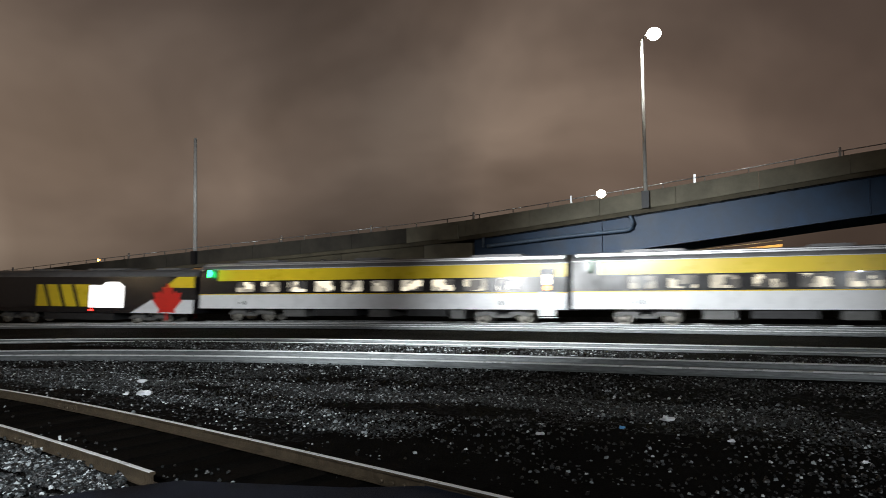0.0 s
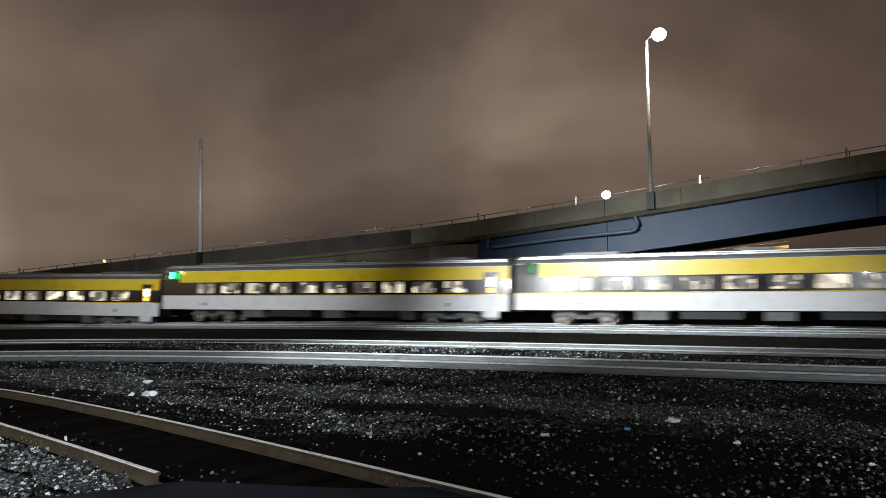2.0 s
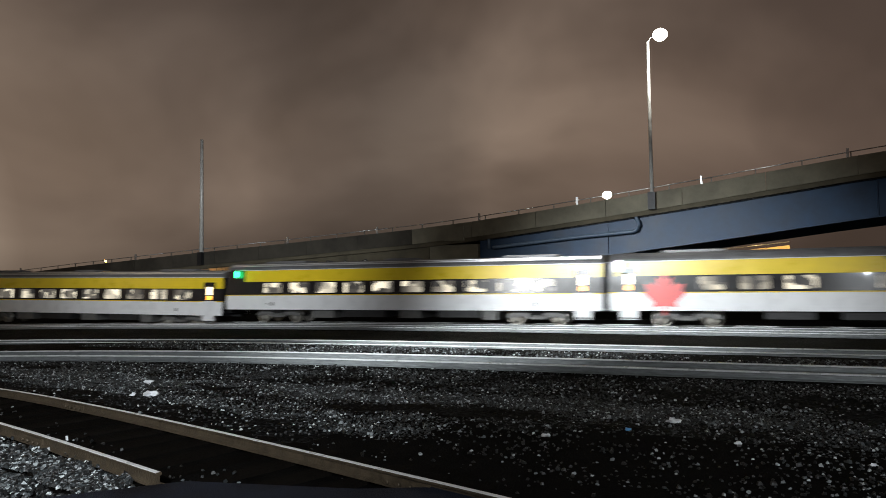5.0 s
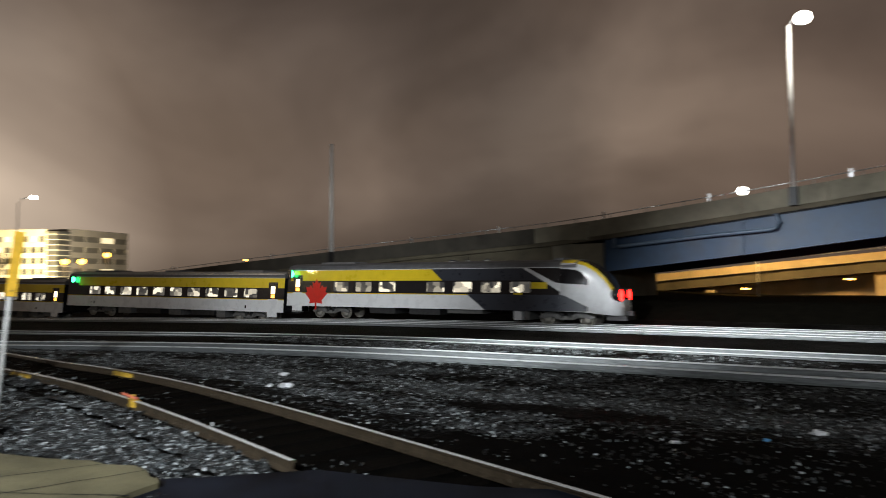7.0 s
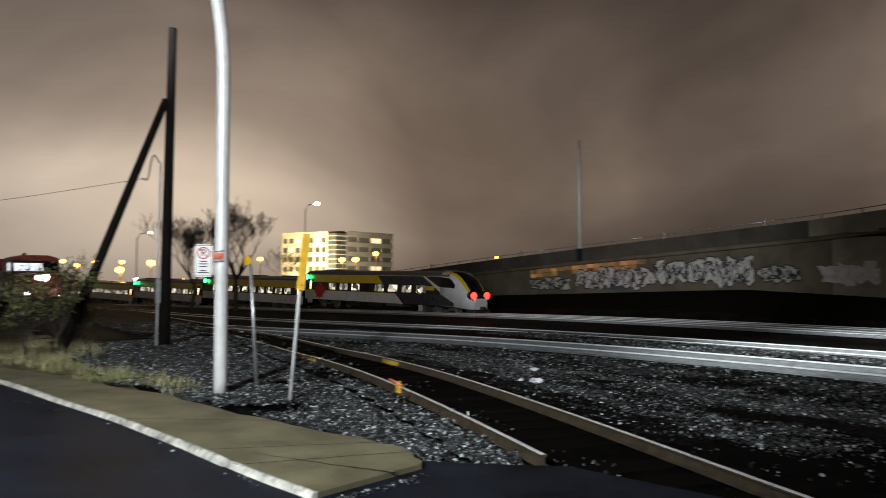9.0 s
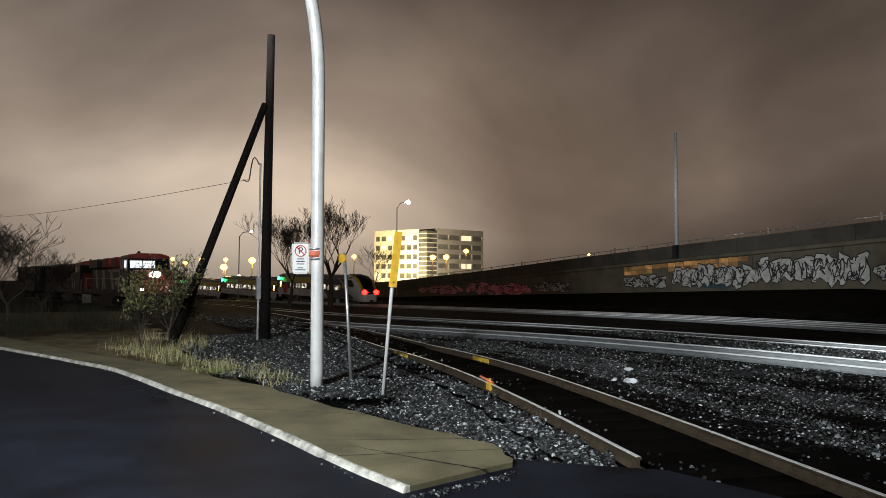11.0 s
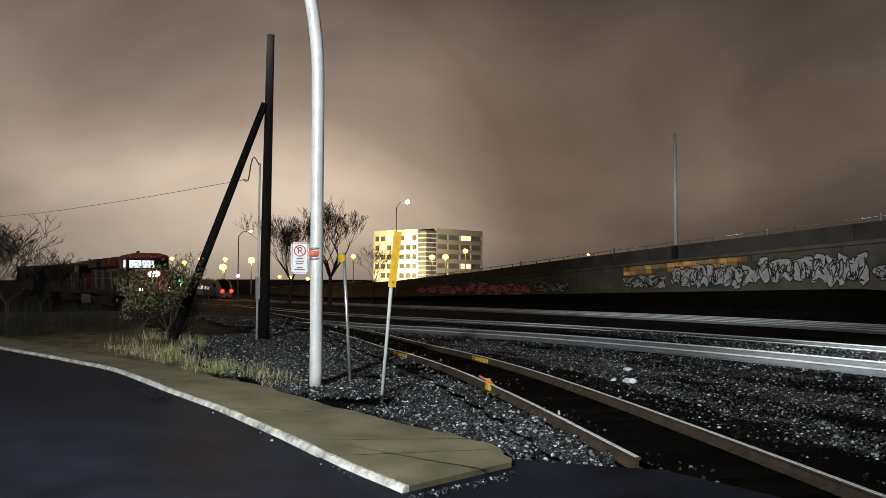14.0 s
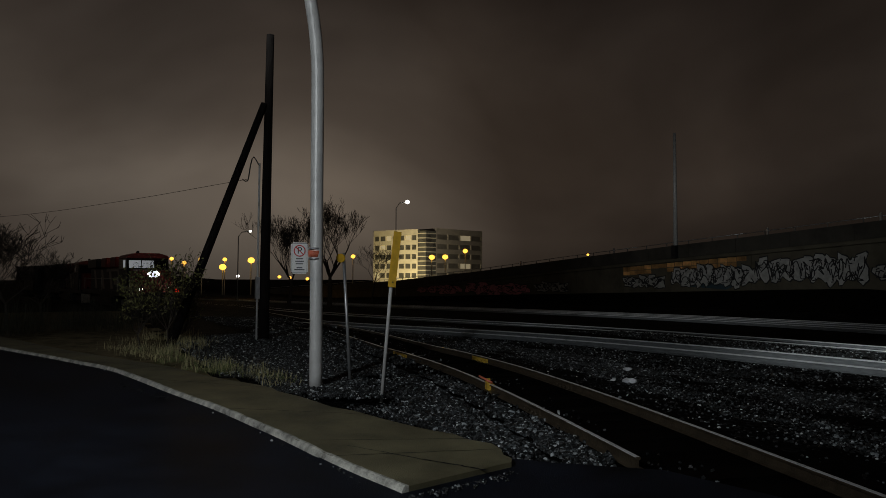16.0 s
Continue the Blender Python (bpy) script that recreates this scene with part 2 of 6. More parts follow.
def mesh_of(name, bm, *mats):
    bmesh.ops.recalc_face_normals(bm, faces=bm.faces)
    me = bpy.data.meshes.new(name)
    bm.to_mesh(me)
    bm.free()
    for m in mats:
        me.materials.append(m)
    return me


def part(name, bm, mat, parent=None, label=""):
    ob = new(name, mesh_of(name, bm, *(mat if isinstance(mat, (list, tuple)) else [mat])))
    ob.parent = parent
    return tagged(ob, label)


def thing(name, at, label, category, group="", turn=0.0, kind=""):
    ob = new(name)
    ob.matrix_world = at if isinstance(at, Matrix) else pose(*at, 0, 0, turn)
    return tagged(ob, label, category, group, kind)


def solid(name, bm, mat, label, category="", kind="", group=""):
    return tagged(part(name, bm, mat), label, category, group, kind)


def smooth(a, b, v):
    t = min(1.0, max(0.0, (v - a) / (b - a)))
    return t * t * (3 - 2 * t)


# ---- the lie of the land ----
def fall(x):
    """The yard falls gently away to the west."""
    d = -x - 30
    return -0.014 * (d if d > 12 else (0 if d < -12 else (d + 12) ** 2 / 48)) if x < 0 else 0.0


def bank_top(x):
    if x > -14:
        return 1.2
    if x > -30:
        return 1.2 + (-14 - x) / 16 * 0.7
    return max(-1.8, 1.9 - (-30 - x) * 0.031)


def land(x, y):
    z = 0.33 - 0.22 * smooth(8.2, 13.0, y) - 0.31 * smooth(18.0, 30.0, y) + max(fall(x), -3.0)
    z -= 0.18 * smooth(20.0, 34.0, -x) * smooth(4.0, 8.0, y) * (1 - smooth(18.0, 30.0, y))
    z -= 0.16 * smooth(35.0, 38.0, y)
    z += (bank_top(x) + 0.2 - fall(x)) * smooth(40.0, 47.0, y) * (1 - smooth(75, 130, y) * 0.8)
    return z


R_MAIN, S_BEND, S_END, Y_TRAIN = 369.3, 2.13, 60.35, 39.77


def main_path(s, y0):
    """Place and heading at s metres west along a main track that lies y0 north of the camera: straight, a long bend to the south, and straight again."""
    drop = 0.15 * smooth(34.0, 38.0, y0)
    if s < S_BEND:
        return Vector((-s, y0, fall(-s) - drop)), Vector((-1, 0, 0))
    r = R_MAIN - Y_TRAIN + y0
    th = (min(s, S_END) - S_BEND) / R_MAIN
    on = max(0.0, s - S_END)
    x = -S_BEND - r * math.sin(th) - on * math.cos(th)
    return Vector((x, y0 - r + r * math.cos(th) - on * math.sin(th), fall(x) - drop)), Vector((-math.cos(th), -math.sin(th), 0))


SIDING = [(9.0, 1.4, 0.5), (3.0, 3.32, 0.5), (-2.2, 4.78, 0.5), (-6.0, 5.83, 0.5), (-9.0, 6.58, 0.5), (-12.0, 7.19, 0.5), (-15.0, 7.60, 0.48),
          (-17.5, 7.86, 0.44), (-23.5, 8.75, 0.33), (-29.5, 9.6, 0.16), (-44.0, 11.3, -0.2), (-62.0, 12.7, -0.52), (-85.0, 13.6, -0.84), (-110.0, 10.6, -1.19)]
# the nearest main track swings in to meet the siding; the next one follows it more gently
NEAR_MAIN = [(60.0, 17.7, 0.3), (12.0, 17.6, 0.3), (-2.0, 17.2, 0.3), (-9.0, 16.75, 0.3), (-14.0, 16.1, 0.3), (-18.0, 15.25, 0.29), (-21.0, 14.35, 0.28), (-24.5, 13.1, 0.25), (-30.0, 11.5, 0.16),
             (-36.0, 10.75, 0.02), (-41.0, 10.95, -0.13)]
MID_MAIN = [(60.0, 24.4, 0.1), (12.0, 24.2, 0.1), (-2.0, 23.7, 0.1), (-9.0, 23.3, 0.1), (-16.0, 22.6, 0.1), (-22.0, 21.6, 0.08), (-28.0, 20.3, 0.04), (-36.0, 18.4, -0.06), (-46.0, 16.6, -0.22),
            (-62.0, 15.6, -0.5), (-85.0, 15.4, -0.84), (-110.0, 12.6, -1.19)]


def spline(points, step):
    """Catmull-Rom points along a list."""
    p = [Vector(q) for q in points]
    p = [2 * p[0] - p[1], *p, 2 * p[-1] - p[-2]]
    out = []
    for a, b, c, d in zip(p, p[1:], p[2:], p[3:]):
        n = max(2, int((c - b).length / step))
        for i in range(n):
            t = i / n
            out.append(0.5 * (2 * b + (c - a) * t + (2 * a - 5 * b + 4 * c - d) * t * t + (3 * b - a - 3 * c + d) * t ** 3))
    return [*out, p[-2]]


def frames_of(points):
    fr = []
    for i, p in enumerate(points):
        d = points[min(i + 1, len(points) - 1)] - points[max(i - 1, 0)]
        fr.append((p, Vector((d.y, -d.x, 0)).normalized()))
    return fr


SIDING_PTS = spline(SIDING, 0.8)


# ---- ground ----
def shaded_soil(x, y):
    """Soil laid bare in the siding's bed and towards the crossing, shade painted in."""
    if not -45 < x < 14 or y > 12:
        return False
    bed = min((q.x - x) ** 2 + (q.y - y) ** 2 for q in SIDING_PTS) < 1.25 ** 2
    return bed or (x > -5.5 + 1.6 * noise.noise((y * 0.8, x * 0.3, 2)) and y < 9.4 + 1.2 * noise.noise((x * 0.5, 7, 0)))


def axis(spans):
    return [v for a, b, st in spans for v in np.arange(a, b, st)] + [spans[-1][1]]


GX = axis([(-1500, -300, 150), (-300, -120, 12), (-120, -40, 4), (-40, 14, 0.6), (14, 60, 4), (60, 300, 40), (300, 1500, 200)])
GY = axis([(-800, -100, 100), (-100, -14, 8), (-14, 0, 1), (0, 17, 0.4), (17, 60, 1.5), (60, 140, 8), (140, 1600, 120)])
bm = bmesh.new()
grid = [[bm.verts.new((x, y, land(x, y) - (0.12 if y < 3 - 0.2 * x and y < 9 else 0) + (0.03 * noise.noise((x * 1.3, y * 1.3, 0)) if -40 < x < 14 else 0))) for y in GY] for x in GX]
for i in range(len(GX) - 1):
    for j in range(len(GY) - 1):
        f = bm.faces.new((grid[i][j], grid[i + 1][j], grid[i + 1][j + 1], grid[i][j + 1]))
        f.smooth = True
        f.material_index = 4 if GX[i] < -13.5 and GY[j] < 2.4 + 0.5 * noise.noise((GX[i] * 0.6, 0, 0)) and GX[i] > -60 else 1 if GY[j] > 41.5 else (2 if GY[j] > 18.2 else (3 if shaded_soil(GX[i] + 0.3, GY[j] + 0.2) else 0))
ground = solid("ground", bm, [M_BALLAST, M_BANK, M_YARD, M_SHADED_SOIL, M_EARTH], "dark crushed stone ballast of the railway yard with weedy bank", "ground", "structure")

# ---- tracks ----
RAIL = [(-0.075, -0.18), (0.075, -0.18), (0.075, -0.165), (0.014, -0.14), (0.012, -0.05), (0.036, -0.035), (0.036, -0.006), (0.026, 0.0),
        (-0.026, 0.0), (-0.036, -0.006), (-0.036, -0.035), (-0.012, -0.05), (-0.014, -0.14), (-0.075, -0.165)]


def rail_mesh(bm, points, off, scale=1.0):
    fr = frames_of(points)
    bm_sweep(bm, [(u * (0.5 + scale / 2), v * scale) for u, v in RAIL], [(p + a * off, a) for p, a in fr])
    bm.faces.ensure_lookup_table()
    n = len(RAIL)
    # pale head colour runs down both head sides, to paint the rails' glare
    for i, f in enumerate(bm.faces):
        f.material_index = 1 if i % n in ((5, 6, 7, 8, 9) if scale > 0.9 else (7, 8)) and i < n * (len(points) - 1) else 0


def track(points, side_mat, label, ties_from, ties_to, tie_step=0.55, scale=1.0, buried=None, half=0.753):
    tr = thing("track", (0, 0, 0), label, "railway track", "tracks of the yard", kind="structure")
    for off in (-half, half):
        bm = bmesh.new()
        rail_mesh(bm, [p for p in points if buried is None or off != buried[0] or p.x < buried[1]], off, scale)
        part("rail", bm, [side_mat, M_RAILTOP], tr)
    tie = bmesh.new()
    bm_box(tie, -0.11, -1.28, -0.16, 0.11, 1.28, 0.0)
    me = mesh_of("tie", tie, M_TIE)
    run, k = 0.0, 0
    for a, b in zip(points, points[1:]):
        d = b - a
        while run < d.length:
            p = a + d.normalized() * run
            if ties_from < -p.x < ties_to:
                ob = new("tie", me)
                ob.parent = tr
                ob.matrix_basis = pose(p.x, p.y, p.z - 0.185 * scale, 0, 0, math.degrees(math.atan2(d.y, d.x)) + random.uniform(-1.2, 1.2))
            run += tie_step
        run -= d.length
    return tr


def main_points(y0, s0=-60, s1=330):
    return [main_path(s, y0)[0] for s in np.arange(s0, s1, 3.0)]


track(spline(NEAR_MAIN, 1.5), M_RAILSIDE, "double-railed main track on dark ballast", -8, 60)
track(spline(MID_MAIN, 1.5), M_RAILSIDE, "main track with bright steel rails", -8, 40)
track(main_points(34.0), M_RAILSIDE, "main track with worn steel rails", -6, 30)
track(main_points(Y_TRAIN), M_RAILSIDE, "main track under the passenger train", -6, 30)
# the nearer rail of the siding is lost under the asphalt
HALF_GAUGE = 0.70
BURIED = (-HALF_GAUGE, -4.9)
track(SIDING_PTS, M_RUSTRAIL, "rusty siding track curving into the pavement", -4, 60, 0.56, 0.72, BURIED, HALF_GAUGE)

# ---- road, pavement and kerb at the corner ----
KERB = [(-40.0, -9.6, 0.45), (-28.0, -4.8, 0.47), (-20.8, -1.85, 0.5), (-18.5, -0.85, 0.5), (-16.8, -0.15, 0.5), (-15.1, 0.52, 0.5), (-13.3, 0.95, 0.5), (-12.0, 1.22, 0.5), (-10.8, 1.5, 0.5),
        (-9.8, 1.72, 0.5), (-8.7, 1.91, 0.5), (-7.9, 2.05, 0.5), (-7.1, 2.16, 0.5), (-6.3, 2.29, 0.5), (-5.45, 2.46, 0.5)]
BACK = [(-40.0, -7.6, 0.45), (-28.0, -3.3, 0.47), (-20.0, -0.6, 0.5), (-17.8, 0.28, 0.5), (-16.0, 1.08, 0.5), (-14.9, 1.53, 0.5), (-13.4, 1.95, 0.5), (-11.8, 2.54, 0.5), (-10.9, 2.78, 0.5),
        (-9.7, 2.98, 0.5), (-8.9, 3.2, 0.5), (-8.2, 3.4, 0.5), (-7.5, 3.56, 0.5), (-7.05, 3.75, 0.5), (-6.45, 3.9, 0.5), (-6.0, 3.82, 0.5), (-5.73, 3.70, 0.5)]
kerb_pts, back_pts = spline(KERB, 0.5), spline(BACK, 0.5)
pave = thing("pavement", (0, 0, 0), "worn olive-grey concrete pavement ending in a broken tip", "pavement", kind="structure")


def slab_piece(name, i0, i1, n, gap, z, depth):
    bm = bmesh.new()
    top, bk = [], []
    for i in range(i0, i1 + 1):
        sh = Vector((gap if i == i0 else (-gap if i == i1 else 0), 0, 0))
        top.append(bm.verts.new(kerb_pts[i] + sh + Vector((0, 0, z))))
        q = back_pts[round(i * (len(back_pts) - 1) / (n - 1))]
        bk.append(bm.verts.new(q + sh + Vector((0.05 * noise.noise((i * 0.9, 0, 0)), 0.10 * noise.noise((i * 0.7, 3, 0)), z))))
    for k in range(i1 - i0):
        bm.faces.new((top[k], top[k + 1], bk[k + 1], bk[k]))
    res = bmesh.ops.extrude_face_region(bm, geom=bm.faces[:])
    bmesh.ops.translate(bm, vec=(0, 0, -depth), verts=[v for v in res["geom"] if isinstance(v, bmesh.types.BMVert)])
    part(name, bm, M_WALK if name == "slab" else M_ASPHALT, pave)


n_k = len(kerb_pts)
near = lambda x: min(range(n_k), key=lambda i: abs(kerb_pts[i].x - x))
cuts = list(range(0, near(-9.5), 6)) + [near(-7.45), near(-6.75), n_k - 1]
for i0, i1 in zip(cuts, cuts[1:]):
    slab_piece("slab", i0, i1, n_k, 0.0, -0.004, 0.09)
for i0 in cuts[1:-1]:
    p, q = kerb_pts[i0], back_pts[round(i0 * (len(back_pts) - 1) / (n_k - 1))]
    across = Vector((q.y - p.y, p.x - q.x, 0)).normalized()
    bm = bmesh.new()
    left, right = [], []
    for k in range(15):
        c = p.lerp(q, k / 14) + across * 0.02 * noise.noise((k * 0.5, i0, 0))
        w = 0.006 * (1 + 0.7 * noise.noise((k * 0.8, i0, 5)))
        left.append(bm.verts.new(c + across * w))
        right.append(bm.verts.new(c - across * w))
    for k in range(14):
        bm.faces.new((left[k], left[k + 1], right[k + 1], right[k]))
    part("joint", bm, M_ASPHALT, pave, "dirt-filled joint between slabs")
slab_piece("bedding", 0, n_k - 1, n_k, 0.0, -0.11, 0.12)
kerb = thing("kerb", (0, 0, 0), "chipped pale concrete kerb along the pavement", "kerb", kind="structure")
run = []
kerb_line = frames_of(spline(KERB, 0.11))
for i, (p, a) in enumerate(kerb_line):
    run.append((p, a))
    if len(run) == 22 or i == len(kerb_line) - 1:
        bm = bmesh.new()
        rings = []
        for q, b in run:
            chip = 0.022 * max(0.0, noise.noise(q * 2.3)) + 0.003 * noise.noise(q * 9.0)
            shift = 0.03 * noise.noise(q * 0.8)
            rings.append([bm.verts.new(q + b * (u + shift) + Vector((0, 0, v))) for u, v in
                          ((-0.022, -0.25), (0.05, -0.25), (0.046 - 0.4 * chip, -0.05), (0.03 - chip, -0.012 - chip), (0.008 - chip, 0.003 - 0.3 * chip), (-0.022 + 0.012 * noise.noise(q * 7.0), 0.002))])
        for r0, r1 in zip(rings, rings[1:]):
            for k in range(6):
                bm.faces.new((r0[k], r0[(k + 1) % 6], r1[(k + 1) % 6], r1[k]))
        bm.faces.new(rings[0][::-1])
        bm.faces.new(rings[-1])
        part("kerbstone", bm, M_KERB, kerb)
        run = [(p + Vector((0.012, 0, 0)), a)]
# the road surface reaches up to the kerb, and on over the siding's end
bm = bmesh.new()
rim = [p + a * 0.06 for p, a in frames_of(kerb_pts)] + [Vector((-5.2, 2.3, 0)), Vector((14, 1.0, 0))]
hi = [bm.verts.new((p.x, p.y, 0.45)) for p in rim]
lo = [bm.verts.new((p.x, -45, 0.45)) for p in rim]
for i in range(len(rim) - 1):
    bm.faces.new((hi[i], hi[i + 1], lo[i + 1], lo[i]))
bm.faces.new([bm.verts.new((x, y, 0.446)) for x, y in
              ((-6.9, 2.0), (-6.9, 3.3), (-6.2, 3.72), (-5.7, 4.15), (-5.0, 4.95), (-3.4, 5.35), (-2.6, 5.75), (0, 5.05), (6, 3.4), (14, 1.0), (14, -3), (-5.4, -3))])
solid("road", bm, M_ASPHALT, "dark wet asphalt road at the corner", "road", "structure")


# ---- the overpass behind the yard ----
Y_WALL = 48.0
DECK = [(60, 14.6), (25, 11.5), (6.3, 9.76), (-5.2, 8.39), (-12.8, 7.6), (-19.2, 6.97), (-23.5, 6.62), (-29, 6.33), (-37.5, 5.88), (-46.4, 5.45), (-63, 4.55), (-82, 3.4), (-111, 2.0), (-157, 0.6), (-220, -1.2)]


def deck(x):
    """Height of the parapet's top along the ramp."""
    for (xa, za), (xb, zb) in zip(DECK, DECK[1:]):
        if x >= xb:
            return za + (zb - za) * (x - xa) / (xb - xa)
    return DECK[-1][1]


def along(x0, x1, step):
    n = max(1, int(abs(x1 - x0) / step))
    return [x0 + (x1 - x0) * i / n for i in range(n + 1)]


def strip(x0, x1, up0, up1, y0, y1, step=4.0):
    """A band that follows the deck between two depths below the parapet's top."""
    bm = bmesh.new()
    rings = []
    for x in along(x0, x1, step):
        a, b = deck(x) + up0, deck(x) + up1
        rings.append([bm.verts.new((x, y, z)) for y, z in ((y0, a), (y1, a), (y1, b), (y0, b))])
    for p, q in zip(rings, rings[1:]):
        for k in range(4):
            bm.faces.new((p[k], p[(k + 1) % 4], q[(k + 1) % 4], q[k]))
    bm.faces.new(rings[0][::-1])
    bm.faces.new(rings[-1])
    return bm


overpass = thing("overpass", (0, 0, 0), "concrete road overpass with blue steel girder span and ramp wall", "bridge", kind="structure")
xs = along(45, -220, 5.0)
for a, b in zip(xs, xs[1:]):
    # panels west of x=-30 get a darker copy, weak light put into colour
    part("parapet_panel", strip(a - 0.015, b + 0.015, -1.15, 0.0, Y_WALL - 0.25, Y_WALL), M_CONC if b > -30 else M_CONC_SHADED, overpass)
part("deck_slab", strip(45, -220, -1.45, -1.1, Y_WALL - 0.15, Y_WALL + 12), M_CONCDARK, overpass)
part("far_parapet", strip(45, -220, -1.1, 0.0, Y_WALL + 11.7, Y_WALL + 12), M_CONC, overpass)
part("girder", strip(45, -19.55, -3.7, -1.35, Y_WALL + 0.35, Y_WALL + 0.55), M_BLUESTEEL, overpass, "blue painted steel plate girder")
part("girder_flange", strip(45, -19.55, -3.8, -3.7, Y_WALL + 0.1, Y_WALL + 0.8), M_BLUESTEEL, overpass)
part("girder_flange", strip(45, -19.55, -1.5, -1.34, Y_WALL + 0.1, Y_WALL + 0.8), M_BLACKSTEEL, overpass)
part("far_girder", strip(45, -19.55, -3.8, -1.45, Y_WALL + 10.6, Y_WALL + 10.8), M_BLUESTEEL, overpass)
for x in along(38, -10, 16.0):
    bm = bmesh.new()
    bm_box(bm, x - 0.02, Y_WALL + 0.2, deck(x) - 3.7, x + 0.02, Y_WALL + 0.36, deck(x) - 1.6)
    part("stiffener", bm, M_BLUESTEEL, overpass)
# the ramp's retaining wall, panel by panel, with the abutment
xs = along(-23.65, -220, 7.4)
for a, b in zip(xs, xs[1:]):
    bm = bmesh.new()
    vs = [[bm.verts.new((x, y, z)) for x, z in ((a - 0.02, -3), (b + 0.02, -3), (b + 0.02, deck(b) - 1.44), (a - 0.02, deck(a) - 1.44))] for y in (Y_WALL + 0.1, Y_WALL + 0.6)]
    bm.faces.new(vs[0])
    bm.faces.new(vs[1][::-1])
    for k in range(4):
        bm.faces.new((vs[0][k], vs[0][(k + 1) % 4], vs[1][(k + 1) % 4], vs[1][k]))
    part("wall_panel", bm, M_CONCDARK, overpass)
bm = bmesh.new()
bm_box(bm, -23.62, Y_WALL + 0.05, -2, -19.6, Y_WALL + 12, deck(-22) - 1.5)
part("abutment", bm, M_CONC, overpass)
bm = bmesh.new()
bm_box(bm, -22.2, Y_WALL - 0.4, deck(-21) - 1.3, -20.6, Y_WALL + 0.1, deck(-21) - 0.25)
part("bearing_block", bm, M_CONC, overpass)
# handrail
for a, b in zip(along(45, -220, 12.0), along(45, -220, 12.0)[1:]):
    bm = bmesh.new()
    bm_tube(bm, [(x, Y_WALL - 0.12, deck(x) + 0.32) for x in along(a, b, 4)], 0.035, 6)
    part("handrail", bm, M_GALV, overpass)
me = None
for x in along(44, -150, 2.6):
    if me is None:
        bm = bmesh.new()
        bm_box(bm, -0.03, -0.03, 0, 0.03, 0.03, 0.33)
        me = mesh_of("rail_post", bm, M_RAILGREY)
    ob = new("rail_post", me)
    ob.parent = overpass
    ob.location = (x, Y_WALL - 0.12, deck(x) - 0.01)
for x in (-37.0, -28.2, -19.4, -12.0, -3.8, 4.5, -55.0, -72.0):
    bm = bmesh.new()
    bm_box(bm, x - 0.07, Y_WALL - 0.2, deck(x), x + 0.07, Y_WALL - 0.08, deck(x) + 0.55)
    part("junction_post", bm, M_GALV, overpass)
# drain pipe on the girder
M_PIPE = material("grey_blue_pipe_paint", (0.10, 0.15, 0.22), 0.45, vary=0.25, scale=3)
bm = bmesh.new()
bm_tube(bm, spline([(-8.05, Y_WALL, 6.95), (-8.0, Y_WALL, 6.55), (-7.8, Y_WALL, 6.05), (-8.1, Y_WALL, 5.72), (-8.9, Y_WALL, 5.62), (-12.8, Y_WALL, 5.38), (-18.4, Y_WALL, 4.92)], 0.3), 0.13, 8)
bm_tube(bm, [(-18.7, Y_WALL, deck(-18.7) - 1.1), (-18.7, Y_WALL, 4.85)], 0.12, 8)
part("drain_pipe", bm, M_PIPE, overpass)

M_LAMPGLOW = material("lamp_glass_lit", (0.9, 0.9, 0.85), 0.3, emit=(1.0, 0.97, 0.86), power=14)
M_SODIUMGLOW = material("sodium_lamp_lit", (0.9, 0.7, 0.4), 0.3, emit=(1.0, 0.45, 0.055), power=15)


def bridge_lamp(x, base, height, lit):
    lampost = thing("street_lamp", (x, Y_WALL - 0.1, base), "tall pale steel lamp post on the bridge parapet" + (", lit" if lit else ""), "street lamp", "bridge lamps")
    bm = bmesh.new()
    bm_tube(bm, [(0, -0.2, 0.0), (0, -0.2, height)], [0.13, 0.10] if lit else [0.2, 0.14], 10)
    part("pole", bm, M_POLEPAINT, lampost)
    bm = bmesh.new()
    bm_box(bm, -0.24, -0.5, -1.1, 0.24, 0.1, 0.05)
    part("base_block", bm, M_BLACKSTEEL, lampost)
    if lit:
        bm = bmesh.new()
        bm_tube(bm, [(0, -0.2, height - 0.05), (0.3, -0.2, height + 0.3), (0.7, -0.2, height + 0.35)], 0.05, 8)
        part("arm", bm, M_GALV, lampost)
        bm = bmesh.new()
        bm_ball(bm, (0.82, -0.2, height + 0.3), 0.48, 3, (1.0, 0.8, 0.9))
        part("lamp_head", bm, M_LAMPGLOW, lampost, "glowing lamp head")
    return lampost


bridge_lamp(-6.9, deck(-7) - 0.05, 10.3, True)
bridge_lamp(-46.5, deck(-46.5) - 0.05, 10.35, False)
lamp("POINT", "bridge_lamp_light", (-5.9, Y_WALL - 2.2, deck(-7) + 9.6), 1500, (1, 0.97, 0.88), 0.4)


